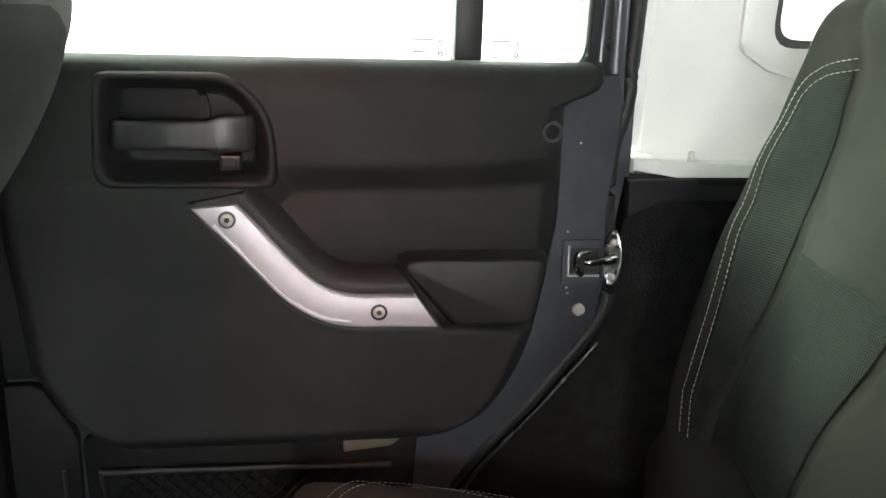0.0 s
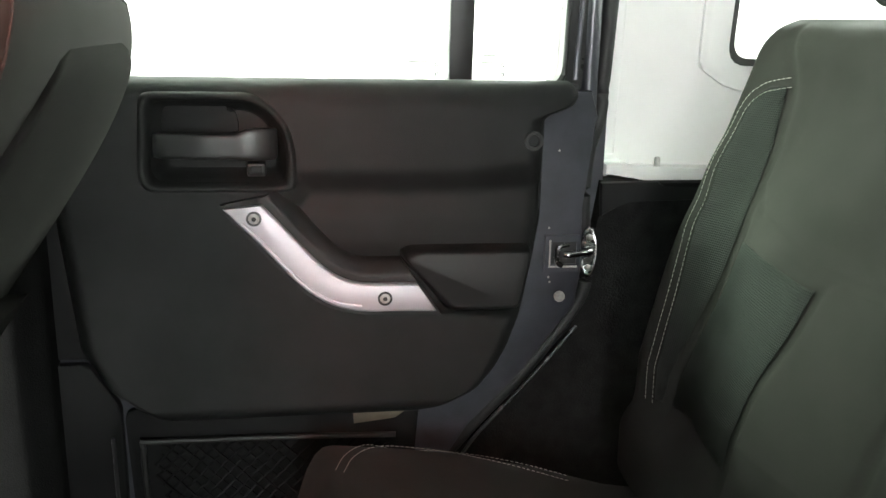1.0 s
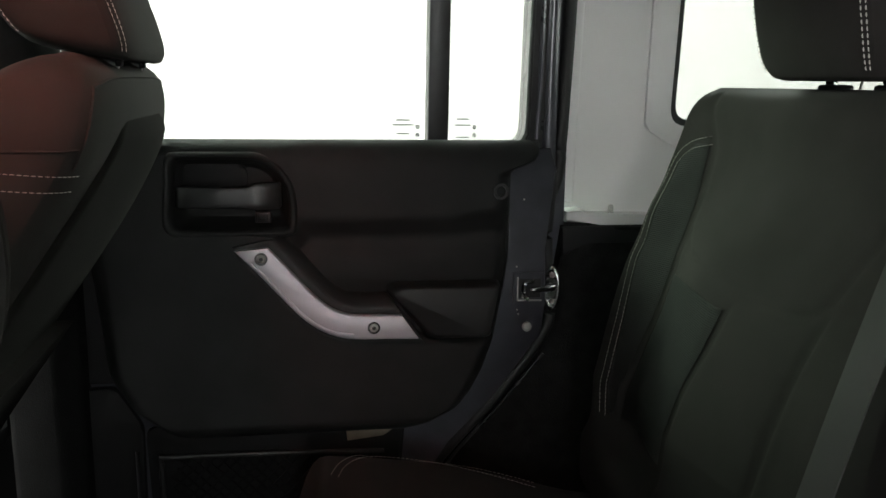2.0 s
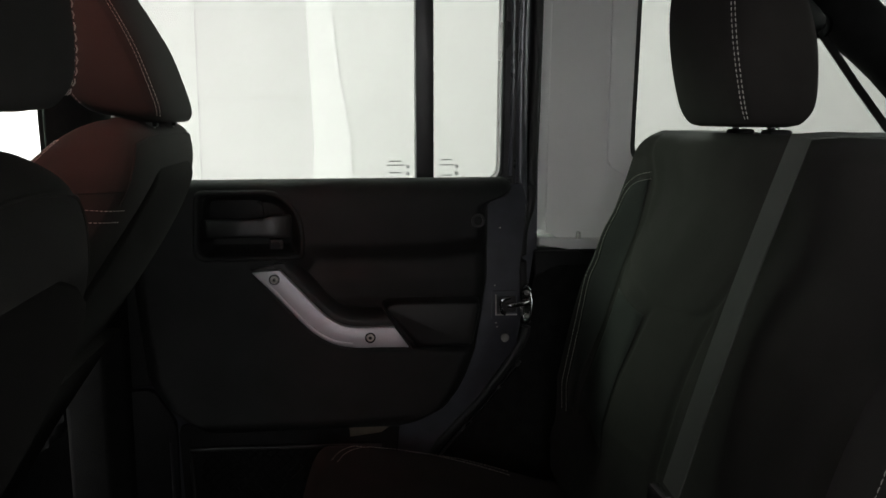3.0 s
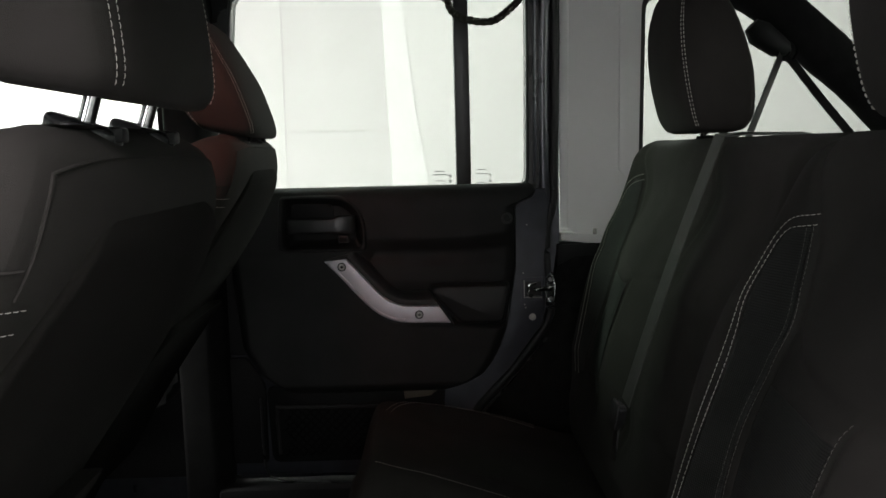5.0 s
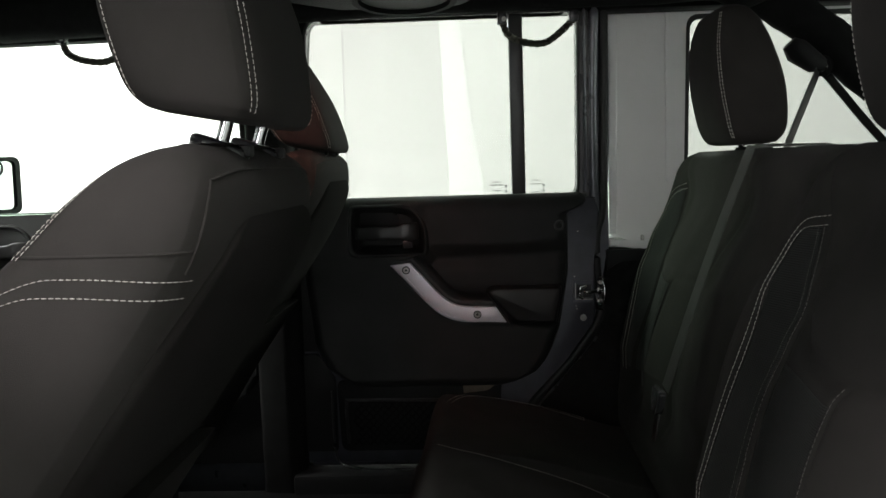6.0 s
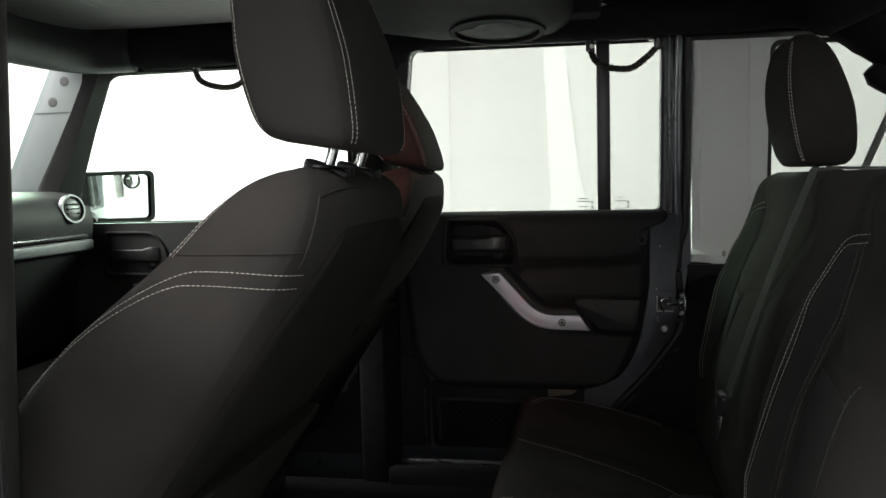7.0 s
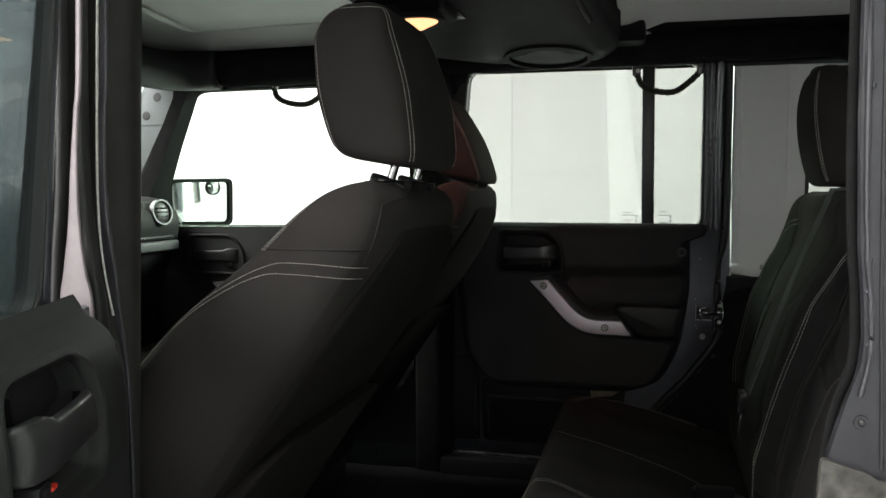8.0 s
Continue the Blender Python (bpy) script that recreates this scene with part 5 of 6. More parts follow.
def bench_back(name, y0, y1, upper, lower, seams, label, dx):
    """A backrest half; upper and lower: how deep the face lies across the shoulder pad and the lumbar; seams: stitched grooves."""
    cy, hw = (y0 + y1) / 2, (y1 - y0) / 2
    rows = dense([(z, a + dx * (1 - step(1.2, 1.36, z) * 0.5), b + dx, hw - (0.0 if z < 1.30 else (z - 1.30) ** 2 * 9)) for z, a, b in BENCH])
    soft = lambda table, y: sum(interp(y + o, table, 1) for o in (-0.016, -0.008, 0.0, 0.008, 0.016)) / 5

    def dent(y, z):
        y += cy
        pad = step(1.135, 1.168, z)
        o = (soft(upper, y) * pad + soft(lower, y) * (1 - pad)) * step(0.84, 0.93, z) * (1 - 0.6 * step(1.27, 1.345, z))
        if y1 > 0:
            wide = 0.085 - 0.030 * step(1.15, 1.27, z)
            o += (0.085 - 0.035 * step(1.15, 1.28, z)) * max(0.0, (y - (y1 - wide)) / wide) ** 2 * step(0.85, 0.95, z)
        o += 0.03 * max(0.0, (y0 + 0.06 - y) / 0.06) ** 2
        return o + 0.0045 * math.exp(-(gap_to(seams, y, z) / 0.0055) ** 2)

    sh = Shell(rows, cy, 9.0, dent)
    root = thing(name, (0.45, cy, 0.80), label, "car seat", "rear bench")
    back = part("backrest", sh.mesh(bmesh.new(), 90, 460), M_FABRIC, root, smooth=70)
    return root, back, sh


def angle_of(sh, y, z):
    """The degrees on the front face at which the block reaches y."""
    hw = interp(z, sh.rows, 3)
    s = max(-0.9999, min(0.9999, (y - sh.cy) / hw))
    py = math.copysign(abs(s) ** (sh.n / 2), s)
    return 180 - math.degrees(math.asin(py))


def front_line(sh, yz, out=0.0016):
    return sh.line([(z, angle_of(sh, y, z)) for y, z in yz], out)


wide_root, wide_back, wide = bench_back("rear_bench", -0.163, 0.657,
    [(-0.16, 0.004), (-0.08, 0.020), (0.0, 0.012), (0.08, 0.022), (0.14, 0.036), (0.22, 0.026), (0.33, 0.022), (0.43, 0.026), (0.515, 0.034), (0.585, 0.004), (0.65, 0.0)],
    [(-0.16, 0.004), (-0.08, 0.022), (0.0, 0.020), (0.10, 0.022), (0.19, 0.034), (0.24, 0.024), (0.33, 0.010), (0.42, 0.022), (0.50, 0.038), (0.57, 0.004), (0.65, 0.0)],
    [curve(c) for c in (FAR_SEAM, FAR_SHIELD, FAR_RIDGE, FAR_LUMBAR)], "charcoal cloth wide half of the rear bench backrest", 0.0)
near_root, near_back, narrow = bench_back("rear_bench", -0.705, -0.174,
    [(-0.70, 0.0), (-0.655, 0.006), (-0.59, 0.036), (-0.50, 0.026), (-0.40, 0.026), (-0.315, 0.034), (-0.232, 0.004), (-0.17, 0.0)],
    [(-0.70, 0.0), (-0.655, 0.006), (-0.60, 0.036), (-0.53, 0.020), (-0.475, 0.012), (-0.41, 0.022), (-0.31, 0.036), (-0.236, 0.004), (-0.17, 0.0)],
    [curve(c) for c in (NEAR_SEAM, NEAR_SHIELD, NEAR_RIDGE)], "charcoal cloth narrow half of the rear bench backrest", -0.032)

for sh, line, inward, parent in ((wide, FAR_ARCH, -1, wide_back), (narrow, NEAR_ARCH, -1, near_back), (narrow, SIDE_ARCH, 1, near_back)):
    # double stitching: over the bolster at the top, then down near its edge
    thread = bmesh.new()
    c = curve(line, 10)
    for o in (0.0, 0.0105):
        yz = []
        for i, (y, z) in enumerate(c):
            a, b = c[max(0, i - 1)], c[min(len(c) - 1, i + 1)]
            d = Vector((b[0] - a[0], b[1] - a[1])).normalized()
            yz.append((y + (d.y if inward < 0 else -d.y) * o, z - abs(d.x) * o))
        p, q = front_line(sh, yz)
        stitches(thread, p, q, 0.0044, 0.0016, 0.00055)
    part("seam_thread", thread, M_THREAD, parent, "pale double stitching round the bolster")
thread = bmesh.new()
for o in (0.004, 0.010):
    p, q = front_line(narrow, [(y + o, z) for y, z in curve(NEAR_SEAM[2:], 10)])
    stitches(thread, p, q, 0.0040, 0.0018, 0.0004)
p, q = front_line(narrow, [(y + 0.004, z) for y, z in curve(NEAR_RIDGE, 10)])
stitches(thread, p, q, 0.0040, 0.0018, 0.0004)
part("seam_thread", thread, mat("grey_thread", (0.12, 0.115, 0.105), 0.8, vary=0.2, vary_scale=300), near_back, "dull grey stitching beside the ribbed panels")

# ribbed cloth panels: in the bolsters, and beside the lumbar ridge
for sh, left_line, right_line, z0, z1, parent in ((wide, FAR_ARCH, FAR_SEAM, 0.93, 1.292, wide_back), (narrow, NEAR_ARCH, NEAR_SEAM, 0.93, 1.272, near_back),
                                                  (wide, FAR_SEAM, FAR_RIDGE, 0.93, 1.132, wide_back), (narrow, NEAR_SEAM, NEAR_RIDGE, 0.93, 1.132, near_back)):
    bm = bmesh.new()
    g = []
    lc, rc = curve(left_line), curve(right_line)
    for j in range(49):
        z = z0 + (z1 - z0) * j / 48
        ya, yb = across(lc, z), across(rc, z)
        s = 0.013 if left_line in (FAR_ARCH, NEAR_ARCH) else 0.005
        ya, yb = ya - s, yb + 0.006
        row = []
        for i in range(17):
            y = ya + (yb - ya) * i / 16
            row.append(bm.verts.new(sh.at(z, angle_of(sh, y, z), 0.0010)))
        g.append(row)
    for a, b in zip(g, g[1:]):
        for i in range(16):
            bm.faces.new((a[i], a[i + 1], b[i + 1], b[i]))
    bmesh.ops.solidify(bm, geom=list(bm.faces), thickness=0.002)
    part("ribbed_panel", bm, M_MESH, parent, "ribbed grey cloth panel", smooth=70)
# outer edge stitching of the wide half
thread = bmesh.new()
p, q = wide.line([(0.95 + 0.38 * i / 60, 133) for i in range(61)], 0.0016)
stitches(thread, p, q, 0.0042, 0.0020)
part("edge_thread", thread, M_THREAD, wide_back)

RHEAD = dense([(1.373, 0.566, 0.624, 0.084), (1.379, 0.552, 0.640, 0.098), (1.405, 0.538, 0.653, 0.106), (1.47, 0.524, 0.650, 0.108), (1.53, 0.521, 0.632, 0.105), (1.575, 0.528, 0.611, 0.096), (1.598, 0.538, 0.592, 0.082), (1.606, 0.550, 0.578, 0.062)])


def rear_head(root, cy, dx):
    hr = Shell([(z, a + dx, b + dx, w) for z, a, b, w in RHEAD], cy, 4.6)
    head = part("head_restraint", hr.mesh(bmesh.new(), 24, 64), M_FABRIC, root, "charcoal cloth head restraint with pale stitching", smooth=70)
    thread = bmesh.new()
    for s in (-1, 1):
        for off in (129, 123):
            p, q = hr.line([(1.383 + 0.210 * i / 50, s * off) for i in range(51)], 0.0008)
            stitches(thread, p, q, 0.0042, 0.0022, 0.0008)
    part("head_thread", thread, M_THREAD, head)
    for s in (-1, 1):
        part("post", tube(bmesh.new(), [(0.572, cy + s * 0.05, 1.34), (0.560, cy + s * 0.05, 1.366), (0.545, cy + s * 0.05, 1.40)], 0.006, 12), M_CHROME, root, "bright metal post")
        bm = bmesh.new()
        box(bm, 0.548, 0.578, cy + s * 0.05 - 0.014, cy + s * 0.05 + 0.014, 1.358, 1.3695, 0.004, 3)
        part("post_collar", bm, M_PLASTIC, root)


rear_head(wide_root, 0.340, -0.055)
rear_head(near_root, -0.372, -0.055)


def cushion(name, y0, y1, label, arches, seams):
    cy, hw = (y0 + y1) / 2, (y1 - y0) / 2
    root = thing(name, (0.15, cy, 0.62), label, "car seat", "rear bench cushions")
    nx, ny = 40, 60
    bm = bmesh.new()
    x0, x1 = -0.075, 0.42

    def top(x, y):
        u, v = (x - x0) / (x1 - x0), (y - y0) / (y1 - y0)
        z = 0.866 + 0.018 * math.sin(math.pi * min(1, u * 1.2)) - 0.090 * u
        z -= 0.16 * (1 - step(0, 0.16, u)) ** 2
        e = min(v, 1 - v) * (y1 - y0)
        z -= 0.05 * (1 - step(0, 0.05, e)) ** 2
        for c, w in arches:
            z -= 0.022 * (1 - step(w * 0.55, w, abs(y - c))) * step(0.12, 0.35, u)
        return z

    g = [[bm.verts.new((x0 + (x1 - x0) * (i / nx) ** 1.4, y0 + (y1 - y0) * j / ny, top(x0 + (x1 - x0) * (i / nx) ** 1.4, y0 + (y1 - y0) * j / ny))) for j in range(ny + 1)] for i in range(nx + 1)]
    for a, b in zip(g, g[1:]):
        for j in range(ny):
            bm.faces.new((a[j], a[j + 1], b[j + 1], b[j]))
    loop = g[0] + [r[-1] for r in g[1:]] + g[-1][-2::-1] + [r[0] for r in g[-2:0:-1]]
    low = [bm.verts.new((v.co.x + (0.02 if v.co.x < 0 else 0), v.co.y, 0.64)) for v in loop]
    for i in range(len(loop)):
        bm.faces.new((loop[i], loop[(i + 1) % len(loop)], low[(i + 1) % len(loop)], low[i]))
    bm.faces.new(low)
    pad = part("pad", bm, M_FABRIC, root, smooth=60)
    thread = bmesh.new()
    for line, double in seams:
        flat = smooth_path([(x, y, 0) for x, y in line], 10)
        for o in (0.0, 0.0095) if double else (0.0,):
            pts = []
            for k, p in enumerate(flat):
                d = (flat[min(k + 1, len(flat) - 1)] - flat[max(k - 1, 0)]).normalized()
                x, y = p.x + d.y * o * double, p.y - d.x * o * double
                pts.append(Vector((x, y, top(x, y) + 0.0008)))
            stitches(thread, pts, (0, 0, 1), 0.0042, 0.0022, 0.0005)
    part("seam_thread", thread, M_THREAD, pad)
    bm = bmesh.new()
    box(bm, 0.02, 0.42, y0 + 0.02, y1 - 0.02, 0.615, 0.66, 0.01)
    part("seat_base", bm, M_PLASTIC, root)


cushion("rear_cushion", -0.165, 0.645, "charcoal cloth wide half of the rear bench cushion", ((0.42, 0.20), (0.02, 0.15)),
        (([(0.0, 0.545), (0.012, 0.580), (0.035, 0.606), (0.075, 0.620), (0.13, 0.616), (0.20, 0.610), (0.29, 0.602)], 1), ([(-0.006, 0.262), (0.06, 0.228), (0.15, 0.188), (0.28, 0.150)], 0), ([(-0.036, -0.105), (-0.028, -0.075), (-0.008, -0.050), (0.037, -0.038), (0.136, -0.048), (0.27, -0.052)], 1)))
cushion("rear_cushion", -0.705, -0.180, "charcoal cloth narrow half of the rear bench cushion", ((-0.44, 0.2),), (([(0.0, -0.275), (0.012, -0.245), (0.04, -0.228), (0.10, -0.222), (0.27, -0.226)], 1), ([(0.0, -0.60), (0.012, -0.635), (0.04, -0.652), (0.10, -0.658), (0.27, -0.654)], -1)))

# ---- overhead bars ----
sport = thing("roll_bar", (0.0, 0.0, 1.70), "padded black roll bar frame under the roof", "roll bar")
for sign, y in ((1, 0.615), (-1, -0.66)):
    part("side_bar", tube(bmesh.new(), smooth_path([(-0.95, y, 1.694), (-0.70, y, 1.697), (-0.45, y, 1.700), (0.45, y, 1.715), (0.62, y, 1.702), (0.75, y, 1.624), (0.95, y - sign * 0.01, 1.443), (1.25, y - sign * 0.02, 1.15)], 8), [0.046 + 0.0035 * math.sin(i * 0.9) * (i % 7 > 2) for i in range(57)], 18), M_COVER, sport, "padded zipped cover over the side bar")
    part("bar_cover", tube(bmesh.new(), smooth_path([(-0.93, y, 1.688), (-0.7, y, 1.695), (-0.45, y, 1.702)], 4), 0.051, 16), M_COVER, sport)
part("rear_crossbar", tube(bmesh.new(), smooth_path([(0.62, -0.64, 1.69), (0.66, -0.3, 1.70), (0.66, 0.3, 1.70), (0.62, 0.60, 1.69)], 6), 0.042, 12), M_COVER, sport)
part("front_crossbar", tube(bmesh.new(), smooth_path([(-0.86, -0.66, 1.690), (-0.98, -0.65, 1.687), (-1.06, -0.58, 1.682), (-1.095, -0.40, 1.682), (-1.10, 0.0, 1.69), (-1.095, 0.36, 1.682), (-1.06, 0.54, 1.682), (-0.985, 0.602, 1.687), (-0.955, 0.612, 1.689)], 8), 0.052, 16), M_TRIM_SOFT, sport)

bar = thing("sound_bar", (-0.08, 0.0, 1.70), "black overhead sound bar with round speakers", "sound bar")
bm = bmesh.new()
rings = []
for y, z0, x0, x1 in ((-0.70, 1.70, -0.22, 0.06), (-0.62, 1.678, -0.26, 0.09), (-0.45, 1.668, -0.36, 0.105), (-0.25, 1.690, -0.38, 0.08), (0.0, 1.690, -0.38, 0.07), (0.25, 1.690, -0.38, 0.08), (0.42, 1.668, -0.36, 0.105), (0.58, 1.674, -0.26, 0.10), (0.67, 1.70, -0.22, 0.07)):
    rings.append([(x, y, z) for x, z in rounded([(x0, 1.80), (x0, z0 + 0.03), (x0 + 0.05, z0), (x1 - 0.05, z0), (x1, z0 + 0.03), (x1, 1.80)], 0.02, 4)])
loft(bm, rings)
part("housing", bm, M_HEADLINER, bar, smooth=50)
for y in (0.45, -0.49):
    s = 1 if y > 0 else -1
    nrm = Vector((0.0, -0.10 * s, -1))
    bm = bmesh.new()
    ring_of(bm, (-0.055, y, 1.672), nrm, 0.086, 0.101, 0.010, 40)
    spk = part("speaker_rim", bm, M_HEADLINER, bar)
    bm = bmesh.new()
    disc(bm, (-0.055, y, 1.674), nrm, 0.086, 0.004, 36, dome=0.010)
    part("speaker_grille", bm, M_GRILLE, spk, "pale grey cloth speaker grille")
lamp = thing("map_lamp", (-0.235, -0.03, 1.64), "small overhead map lamp, switched on, warm light", "lamp")
bm = bmesh.new()
box(bm, -0.33, -0.17, -0.095, 0.035, 1.668, 1.70, 0.012, 3)
part("lamp_body", bm, M_HEADLINER, lamp)
bm = bmesh.new()
disc(bm, (-0.275, -0.075, 1.672), (0.15, -0.2, -1), 0.034, 0.020, 24, 1.0, 0.006)
part("lamp_pod", bm, M_PLASTIC, lamp, "round black swivel pod")
bm = bmesh.new()
disc(bm, (-0.245, -0.03, 1.667), (0.1, 0, -1), 0.054, 0.008, 32, 0.8, 0.012)
lens = part("lens", bm, M_LENS, lamp, "glowing warm lamp lens")
part("lens_rim", ring_of(bmesh.new(), (-0.245, -0.03, 1.667), (0.1, 0, -1), 0.050, 0.064, 0.009, 32), M_PLASTIC, lens)
# small moulded ribs and a screw cover under the sound bar
part("switch", box(bmesh.new(), -0.190, -0.165, 0.03, 0.075, 1.684, 1.692, 0.003), M_GLOSS, bar)
part("bar_rib", tube(bmesh.new(), smooth_path([(0.06, -0.60, 1.682), (0.085, -0.42, 1.668), (0.055, -0.24, 1.692), (0.05, 0.0, 1.693), (0.055, 0.20, 1.696)], 8), 0.006, 8), M_HEADLINER, bar)


def grab_strap(x0, x1, y, z, sag, label):
    root = thing("grab_strap", ((x0 + x1) / 2, y, z - sag), label, "grab strap", "overhead grab straps")
    pts = smooth_path([(x0, y, z), (x0 + 0.012, y, z - sag * 0.62), (x0 + (x1 - x0) * 0.3, y, z - sag * 0.95), (x0 + (x1 - x0) * 0.6, y, z - sag), (x1 - 0.025, y, z - sag * 0.55), (x1, y, z - sag * 0.1)], 10)
    part("grip", tube(bmesh.new(), pts, [0.0075 + 0.0012 * math.sin(i * 2.2) for i in range(len(pts))], 10), M_STRAP, root)
    for x in (x0, x1):
        bm = bmesh.new()
        box(bm, x - 0.010, x + 0.010, y - 0.012, y + 0.012, z - 0.012, z + 0.045, 0.003)
        part("anchor", bm, M_GLOSS, root)
    bm = bmesh.new()
    disc(bm, (x0 + 0.004, y - 0.012, z - 0.002), (0, -1, 0), 0.005, 0.003, 12)
    part("anchor_bolt", bm, M_STEEL, root)


grab_strap(0.135, 0.288, 0.69, 1.662, 0.053, "black ribbed grab strap hanging above the rear door")
grab_strap(-0.825, -0.66, 0.67, 1.652, 0.052, "black ribbed grab strap hanging above the front door")

# ---- belts ----
belt = thing("seat_belt", (0.40, 0.10, 0.95), "black centre seat belt lying down the rear backrest", "seat belt", "rear seat belts")
top, low = Vector((0.480, 0.078, 1.366)), Vector((0.347, 0.050, 1.012))
pts = [Vector((0.605, 0.092, 1.3665)), Vector((0.56, 0.088, 1.3668)), Vector((0.52, 0.083, 1.3680))] + [top.lerp(low, i / 12) + Vector((-0.004 * math.sin(math.pi * i / 12), 0, 0)) for i in range(13)]
part("webbing", strap(bmesh.new(), pts, 0.038, 0.0016, (0.0, 1, 0.10)), M_BELT, belt)
bm = bmesh.new()
e = pts[-1]
prism(bm, rounded([(-0.028, 0.0), (0.028, 0.0), (0.020, -0.030), (0.008, -0.038), (-0.008, -0.038), (-0.020, -0.030)], 0.006, 3), lambda p, q, d: (e.x - 0.004 - d + q * 0.12, e.y + p, e.z + q), 0, 0.010, 0.002)
part("tongue_grip", bm, M_GLOSS, belt)
bm = bmesh.new()
prism(bm, rounded([(-0.011, -0.030), (0.011, -0.030), (0.011, -0.078), (-0.011, -0.078)], 0.003, 2), lambda p, q, d: (e.x - 0.006 - d + q * 0.12, e.y + p, e.z + q), 0, 0.003)
part("tongue", bm, M_CHROME, belt, "bright metal belt tongue")

belt = thing("seat_belt", (0.76, 0.60, 1.36), "black outer seat belt hanging from the roll bar guide", "seat belt", "rear seat belts")
part("guide", tube(bmesh.new(), [(0.705, 0.575, 1.575), (0.72, 0.575, 1.560), (0.755, 0.575, 1.535), (0.775, 0.575, 1.530)], [0.016, 0.026, 0.022, 0.012], 12), M_PLASTIC, belt)
part("ring", ring_of(bmesh.new(), (0.772, 0.575, 1.528), (0, 1, 0), 0.010, 0.022, 0.006, 20), M_PLASTIC, belt)
part("webbing", strap(bmesh.new(), [(0.765, 0.575, 1.525), (0.722, 0.55, 1.44), (0.680, 0.52, 1.36), (0.63, 0.50, 1.25)], 0.040, 0.0016, (0.6, 0.8, 0)), M_RUBBER, belt)
part("webbing", strap(bmesh.new(), [(0.775, 0.58, 1.520), (0.85, 0.585, 1.43), (0.93, 0.59, 1.34), (1.08, 0.60, 1.16)], 0.036, 0.0016, (0.55, 0.70, 0.42)), M_COVER, belt)

for y, z, x, lab in ((0.07, 0.815, 0.315, "black plastic seat belt buckle on the rear cushion"), (-0.22, 0.812, 0.31, "black plastic seat belt buckle by the bench split")):
    buckle = thing("belt_buckle", (x, y, z), lab, "belt buckle", "belt buckles")
    bm = bmesh.new()
    box(bm, x - 0.055, x + 0.015, y - 0.016, y + 0.016, z - 0.006, z + 0.016, 0.005, 3)
    part("case", bm, M_PLASTIC, buckle)
    bm = bmesh.new()
    box(bm, x - 0.059, x - 0.050, y - 0.011, y + 0.011, z + 0.0, z + 0.012, 0.002)
    part("release_button", bm, M_PLASTIC, buckle)
    part("stalk", strap(bmesh.new(), [(x + 0.01, y, z + 0.004), (x + 0.05, y, z - 0.01)], 0.028, 0.004, (0, 1, 0)), M_BELT, buckle)

# ---- dashboard corner ----
dash = thing("dashboard", (-1.25, 0.0, 1.10), "black dashboard with round air vents and grey trim", "dashboard")
bm = bmesh.new()
prism(bm, rounded([(-1.40, 1.352), (-1.20, 1.352), (-1.13, 1.335), (-1.105, 1.29), (-1.115, 1.22), (-1.16, 1.12), (-1.20, 0.95), (-1.40, 0.95)], 0.03, 5), lambda p, q, d: (p, d, q), -0.70, 0.655, 0.02, 4)
part("pad", bm, M_PLASTIC, dash)
for y in (0.565, 0.15, -0.2, -0.62):
    nrm = Vector((0.93, -0.25, 0.18))
    c = Vector((-1.112, y, 1.308))
    bm = bmesh.new()
    ring_of(bm, c, nrm, 0.030, 0.036, 0.012, 30)
    vent = part("air_vent", bm, M_VENT, dash, "round air vent with a satin grey ring")
    bm = bmesh.new()
    disc(bm, c, nrm, 0.031, 0.006, 24, dome=0.004)
    part("vent_disc", bm, M_LEVER, vent)
    side = nrm.normalized().cross(Vector((0, 0, 1))).normalized()
    for h in (-0.011, 0.0, 0.011):
        mid = c + nrm.normalized() * 0.0095 + Vector((0, 0, h))
        part("vent_blade", tube(bmesh.new(), [mid - side * 0.018, mid + side * 0.018], 0.0022, 6), M_PLASTIC, vent)
bm = bmesh.new()
box(bm, -1.125, -1.098, 0.20, 0.64, 1.205, 1.232, 0.006, 3)
part("trim_strip", bm, M_VENT, dash, "satin grey trim strip")
bm = bmesh.new()
box(bm, -1.16, -1.100, 0.22, 0.62, 1.236, 1.246, 0.004)
part("shelf_lip", bm, M_GLOSS, dash)
wheel = thing("steering_wheel", (-0.93, -0.44, 1.10), "black steering wheel before the driver's seat", "steering wheel")
c, nrm = Vector((-0.95, -0.44, 1.12)), Vector((0.90, 0, 0.43)).normalized()
u, w = Vector((0, 1, 0)), nrm.cross(Vector((0, 1, 0)))
pts = [c + (u * math.cos(a) + w * math.sin(a)) * 0.18 for a in (2 * math.pi * k / 40 for k in range(41))]
part("rim", tube(bmesh.new(), pts, 0.014, 10), M_TRIM_SOFT, wheel)
part("hub", disc(bmesh.new(), c - nrm * 0.03, nrm, 0.07, 0.03, 24, dome=0.01), M_PLASTIC, wheel)
for a in (0, math.pi, -math.pi / 2):
    d = u * math.cos(a) + w * math.sin(a)
    part("spoke", tube(bmesh.new(), [c - nrm * 0.01 + d * 0.06, c + d * 0.175], 0.012, 8), M_PLASTIC, wheel)
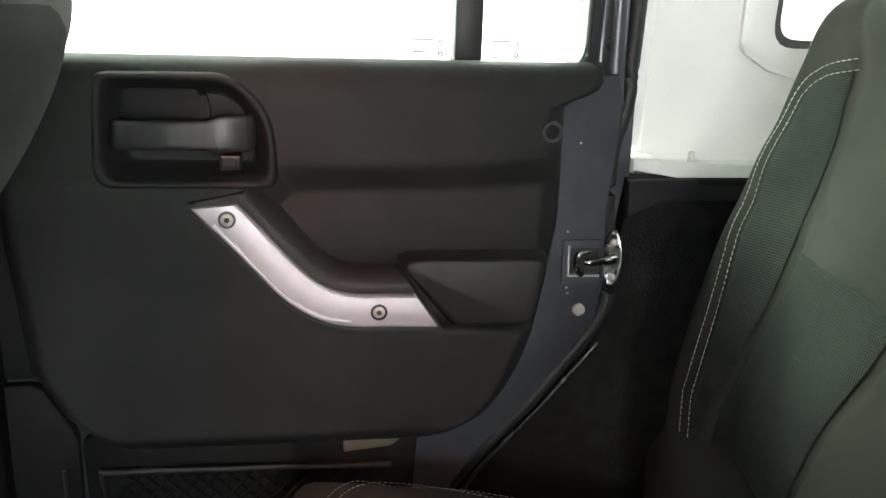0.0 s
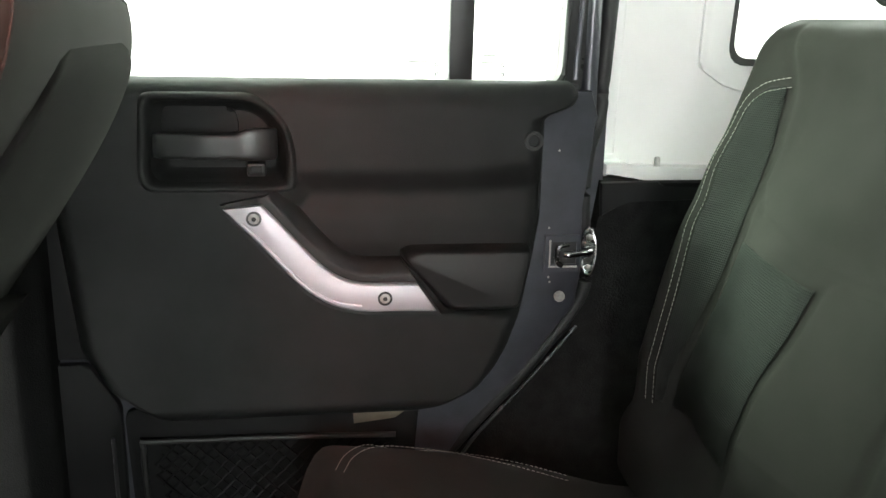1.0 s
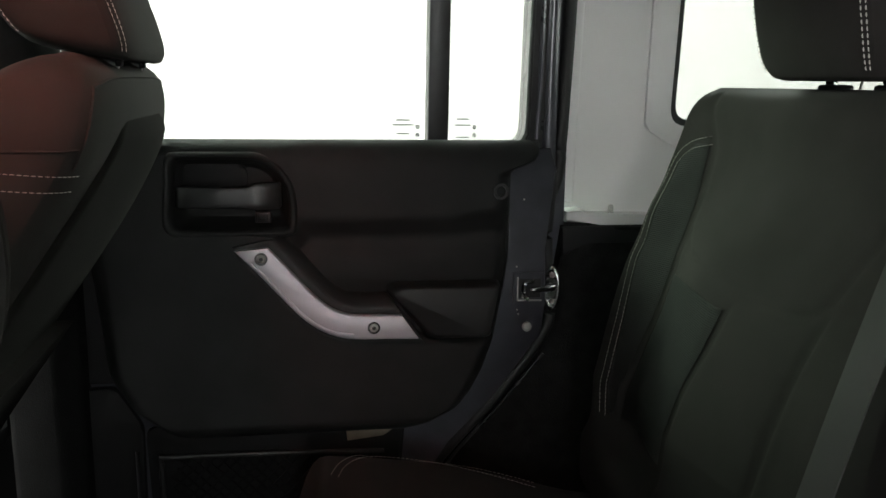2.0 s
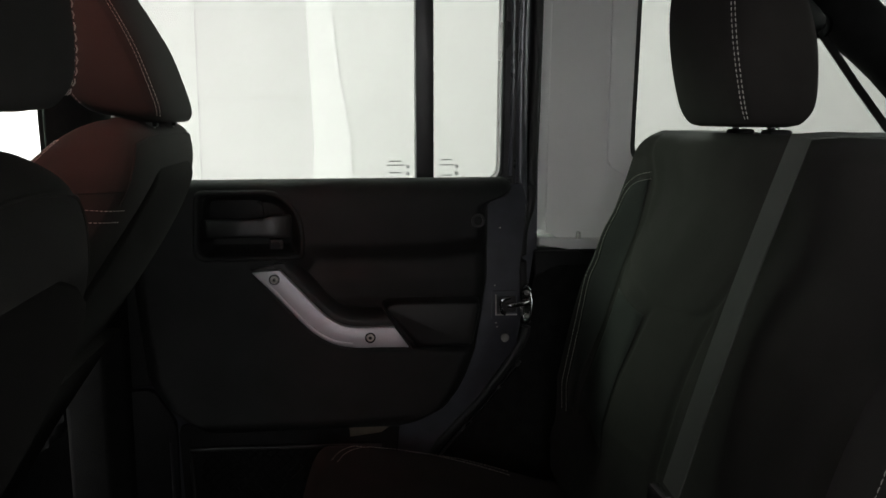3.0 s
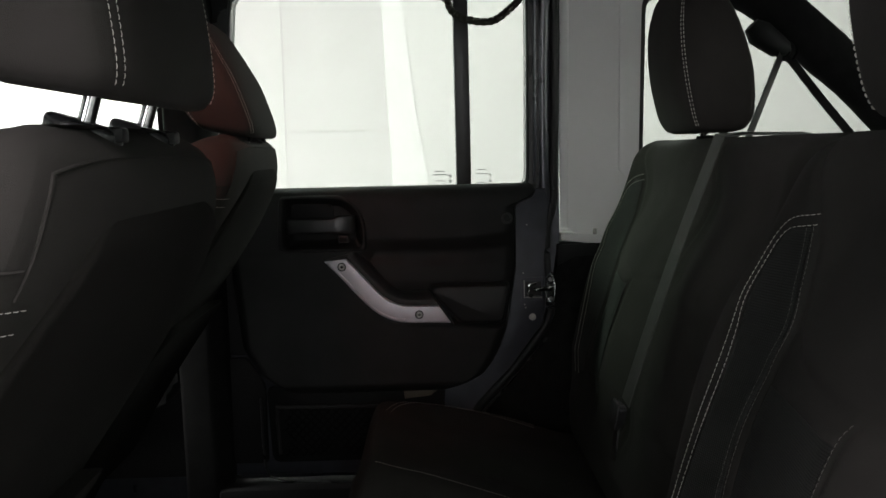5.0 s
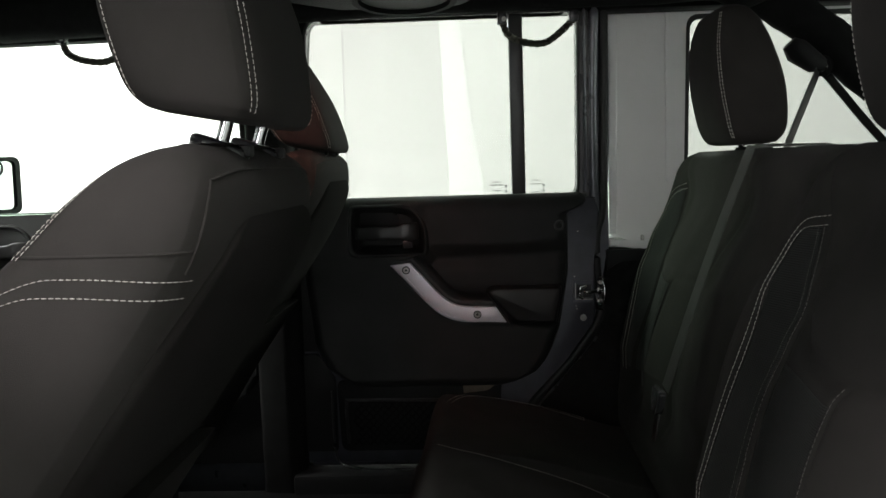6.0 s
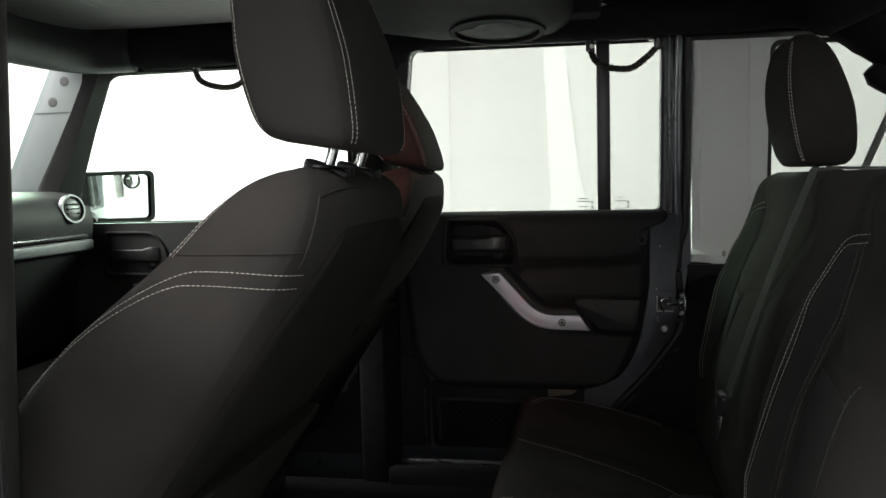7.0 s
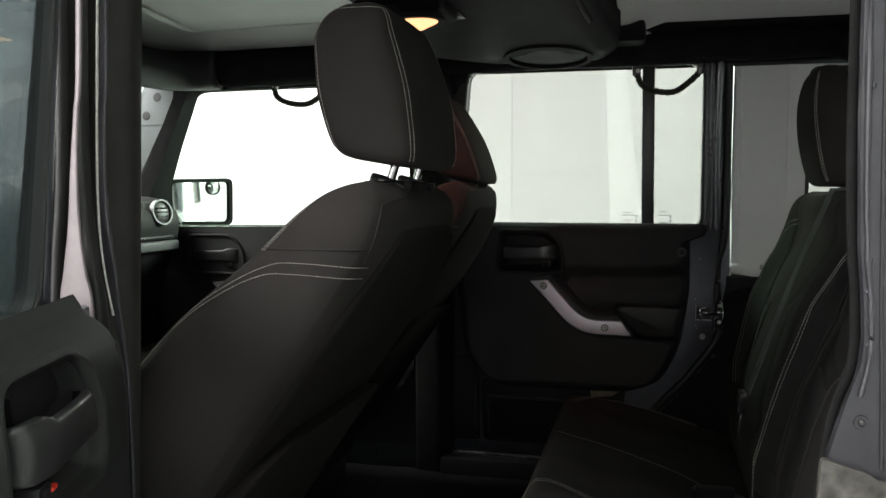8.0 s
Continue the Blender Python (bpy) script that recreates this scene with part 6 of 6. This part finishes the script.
part("column", tube(bmesh.new(), [c - nrm * 0.03, c - nrm * 0.30], 0.035, 12), M_PLASTIC, wheel)

# ---- interior mirror ----
visor = thing("rear_view_mirror", (-1.13, 0.02, 1.60), "black interior mirror on the windscreen", "mirror")
bm = bmesh.new()
box(bm, -1.14, -1.11, -0.10, 0.12, 1.57, 1.63, 0.012, 3)
part("housing", bm, M_PLASTIC, visor)
part("stalk", tube(bmesh.new(), [(-1.13, 0.01, 1.60), (-1.20, 0.01, 1.66)], 0.008, 8), M_PLASTIC, visor)

# ---- wing mirror outside the far front door ----
wing = thing("wing_mirror", (-1.2, 0.95, 1.25), "black wing mirror with a small round blind-spot mirror", "wing mirror")
bm = bmesh.new()
MC = Vector((-1.228, 0.985, 1.333))
fx = Vector((0.845, -0.535, 0)).normalized()
ax = Vector((0.535, 0.845, 0)).normalized()


def wing_put(p, q, d):
    v = MC + ax * p + fx * d
    return (v.x, v.y, MC.z + q)


shape = rounded([(-0.115, -0.072), (0.115, -0.078), (0.117, 0.078), (-0.115, 0.072)], 0.022, 5)
rings = [[wing_put(p * k, q * k, d) for p, q in shape] for k, d in ((0.55, -0.085), (0.86, -0.065), (0.98, -0.02), (1.0, 0.0), (0.97, 0.014), (0.86, 0.014), (0.83, 0.002))]
loft(bm, rings)
part("housing", bm, M_HEADLINER, wing)
part("mirror_glass", prism(bmesh.new(), [(p * 0.825, q * 0.825) for p, q in shape], wing_put, 0.002, 0.005), M_MIRROR, wing, "silvered mirror glass")
spot = MC + ax * 0.045 + fx * 0.005
part("blind_spot_mirror", disc(bmesh.new(), (spot.x, spot.y, MC.z + 0.046), fx, 0.022, 0.004, 24, dome=0.004), M_MIRROR, wing, "round stick-on convex mirror")
part("arm", tube(bmesh.new(), [wing_put(-0.07, -0.06, -0.03), (-1.21, 0.80, 1.262)], 0.022, 10), M_PLASTIC, wing)
part("blind_spot_rim", ring_of(bmesh.new(), (spot.x, spot.y, MC.z + 0.046), fx, 0.0205, 0.0245, 0.006, 28), M_PLASTIC, wing)
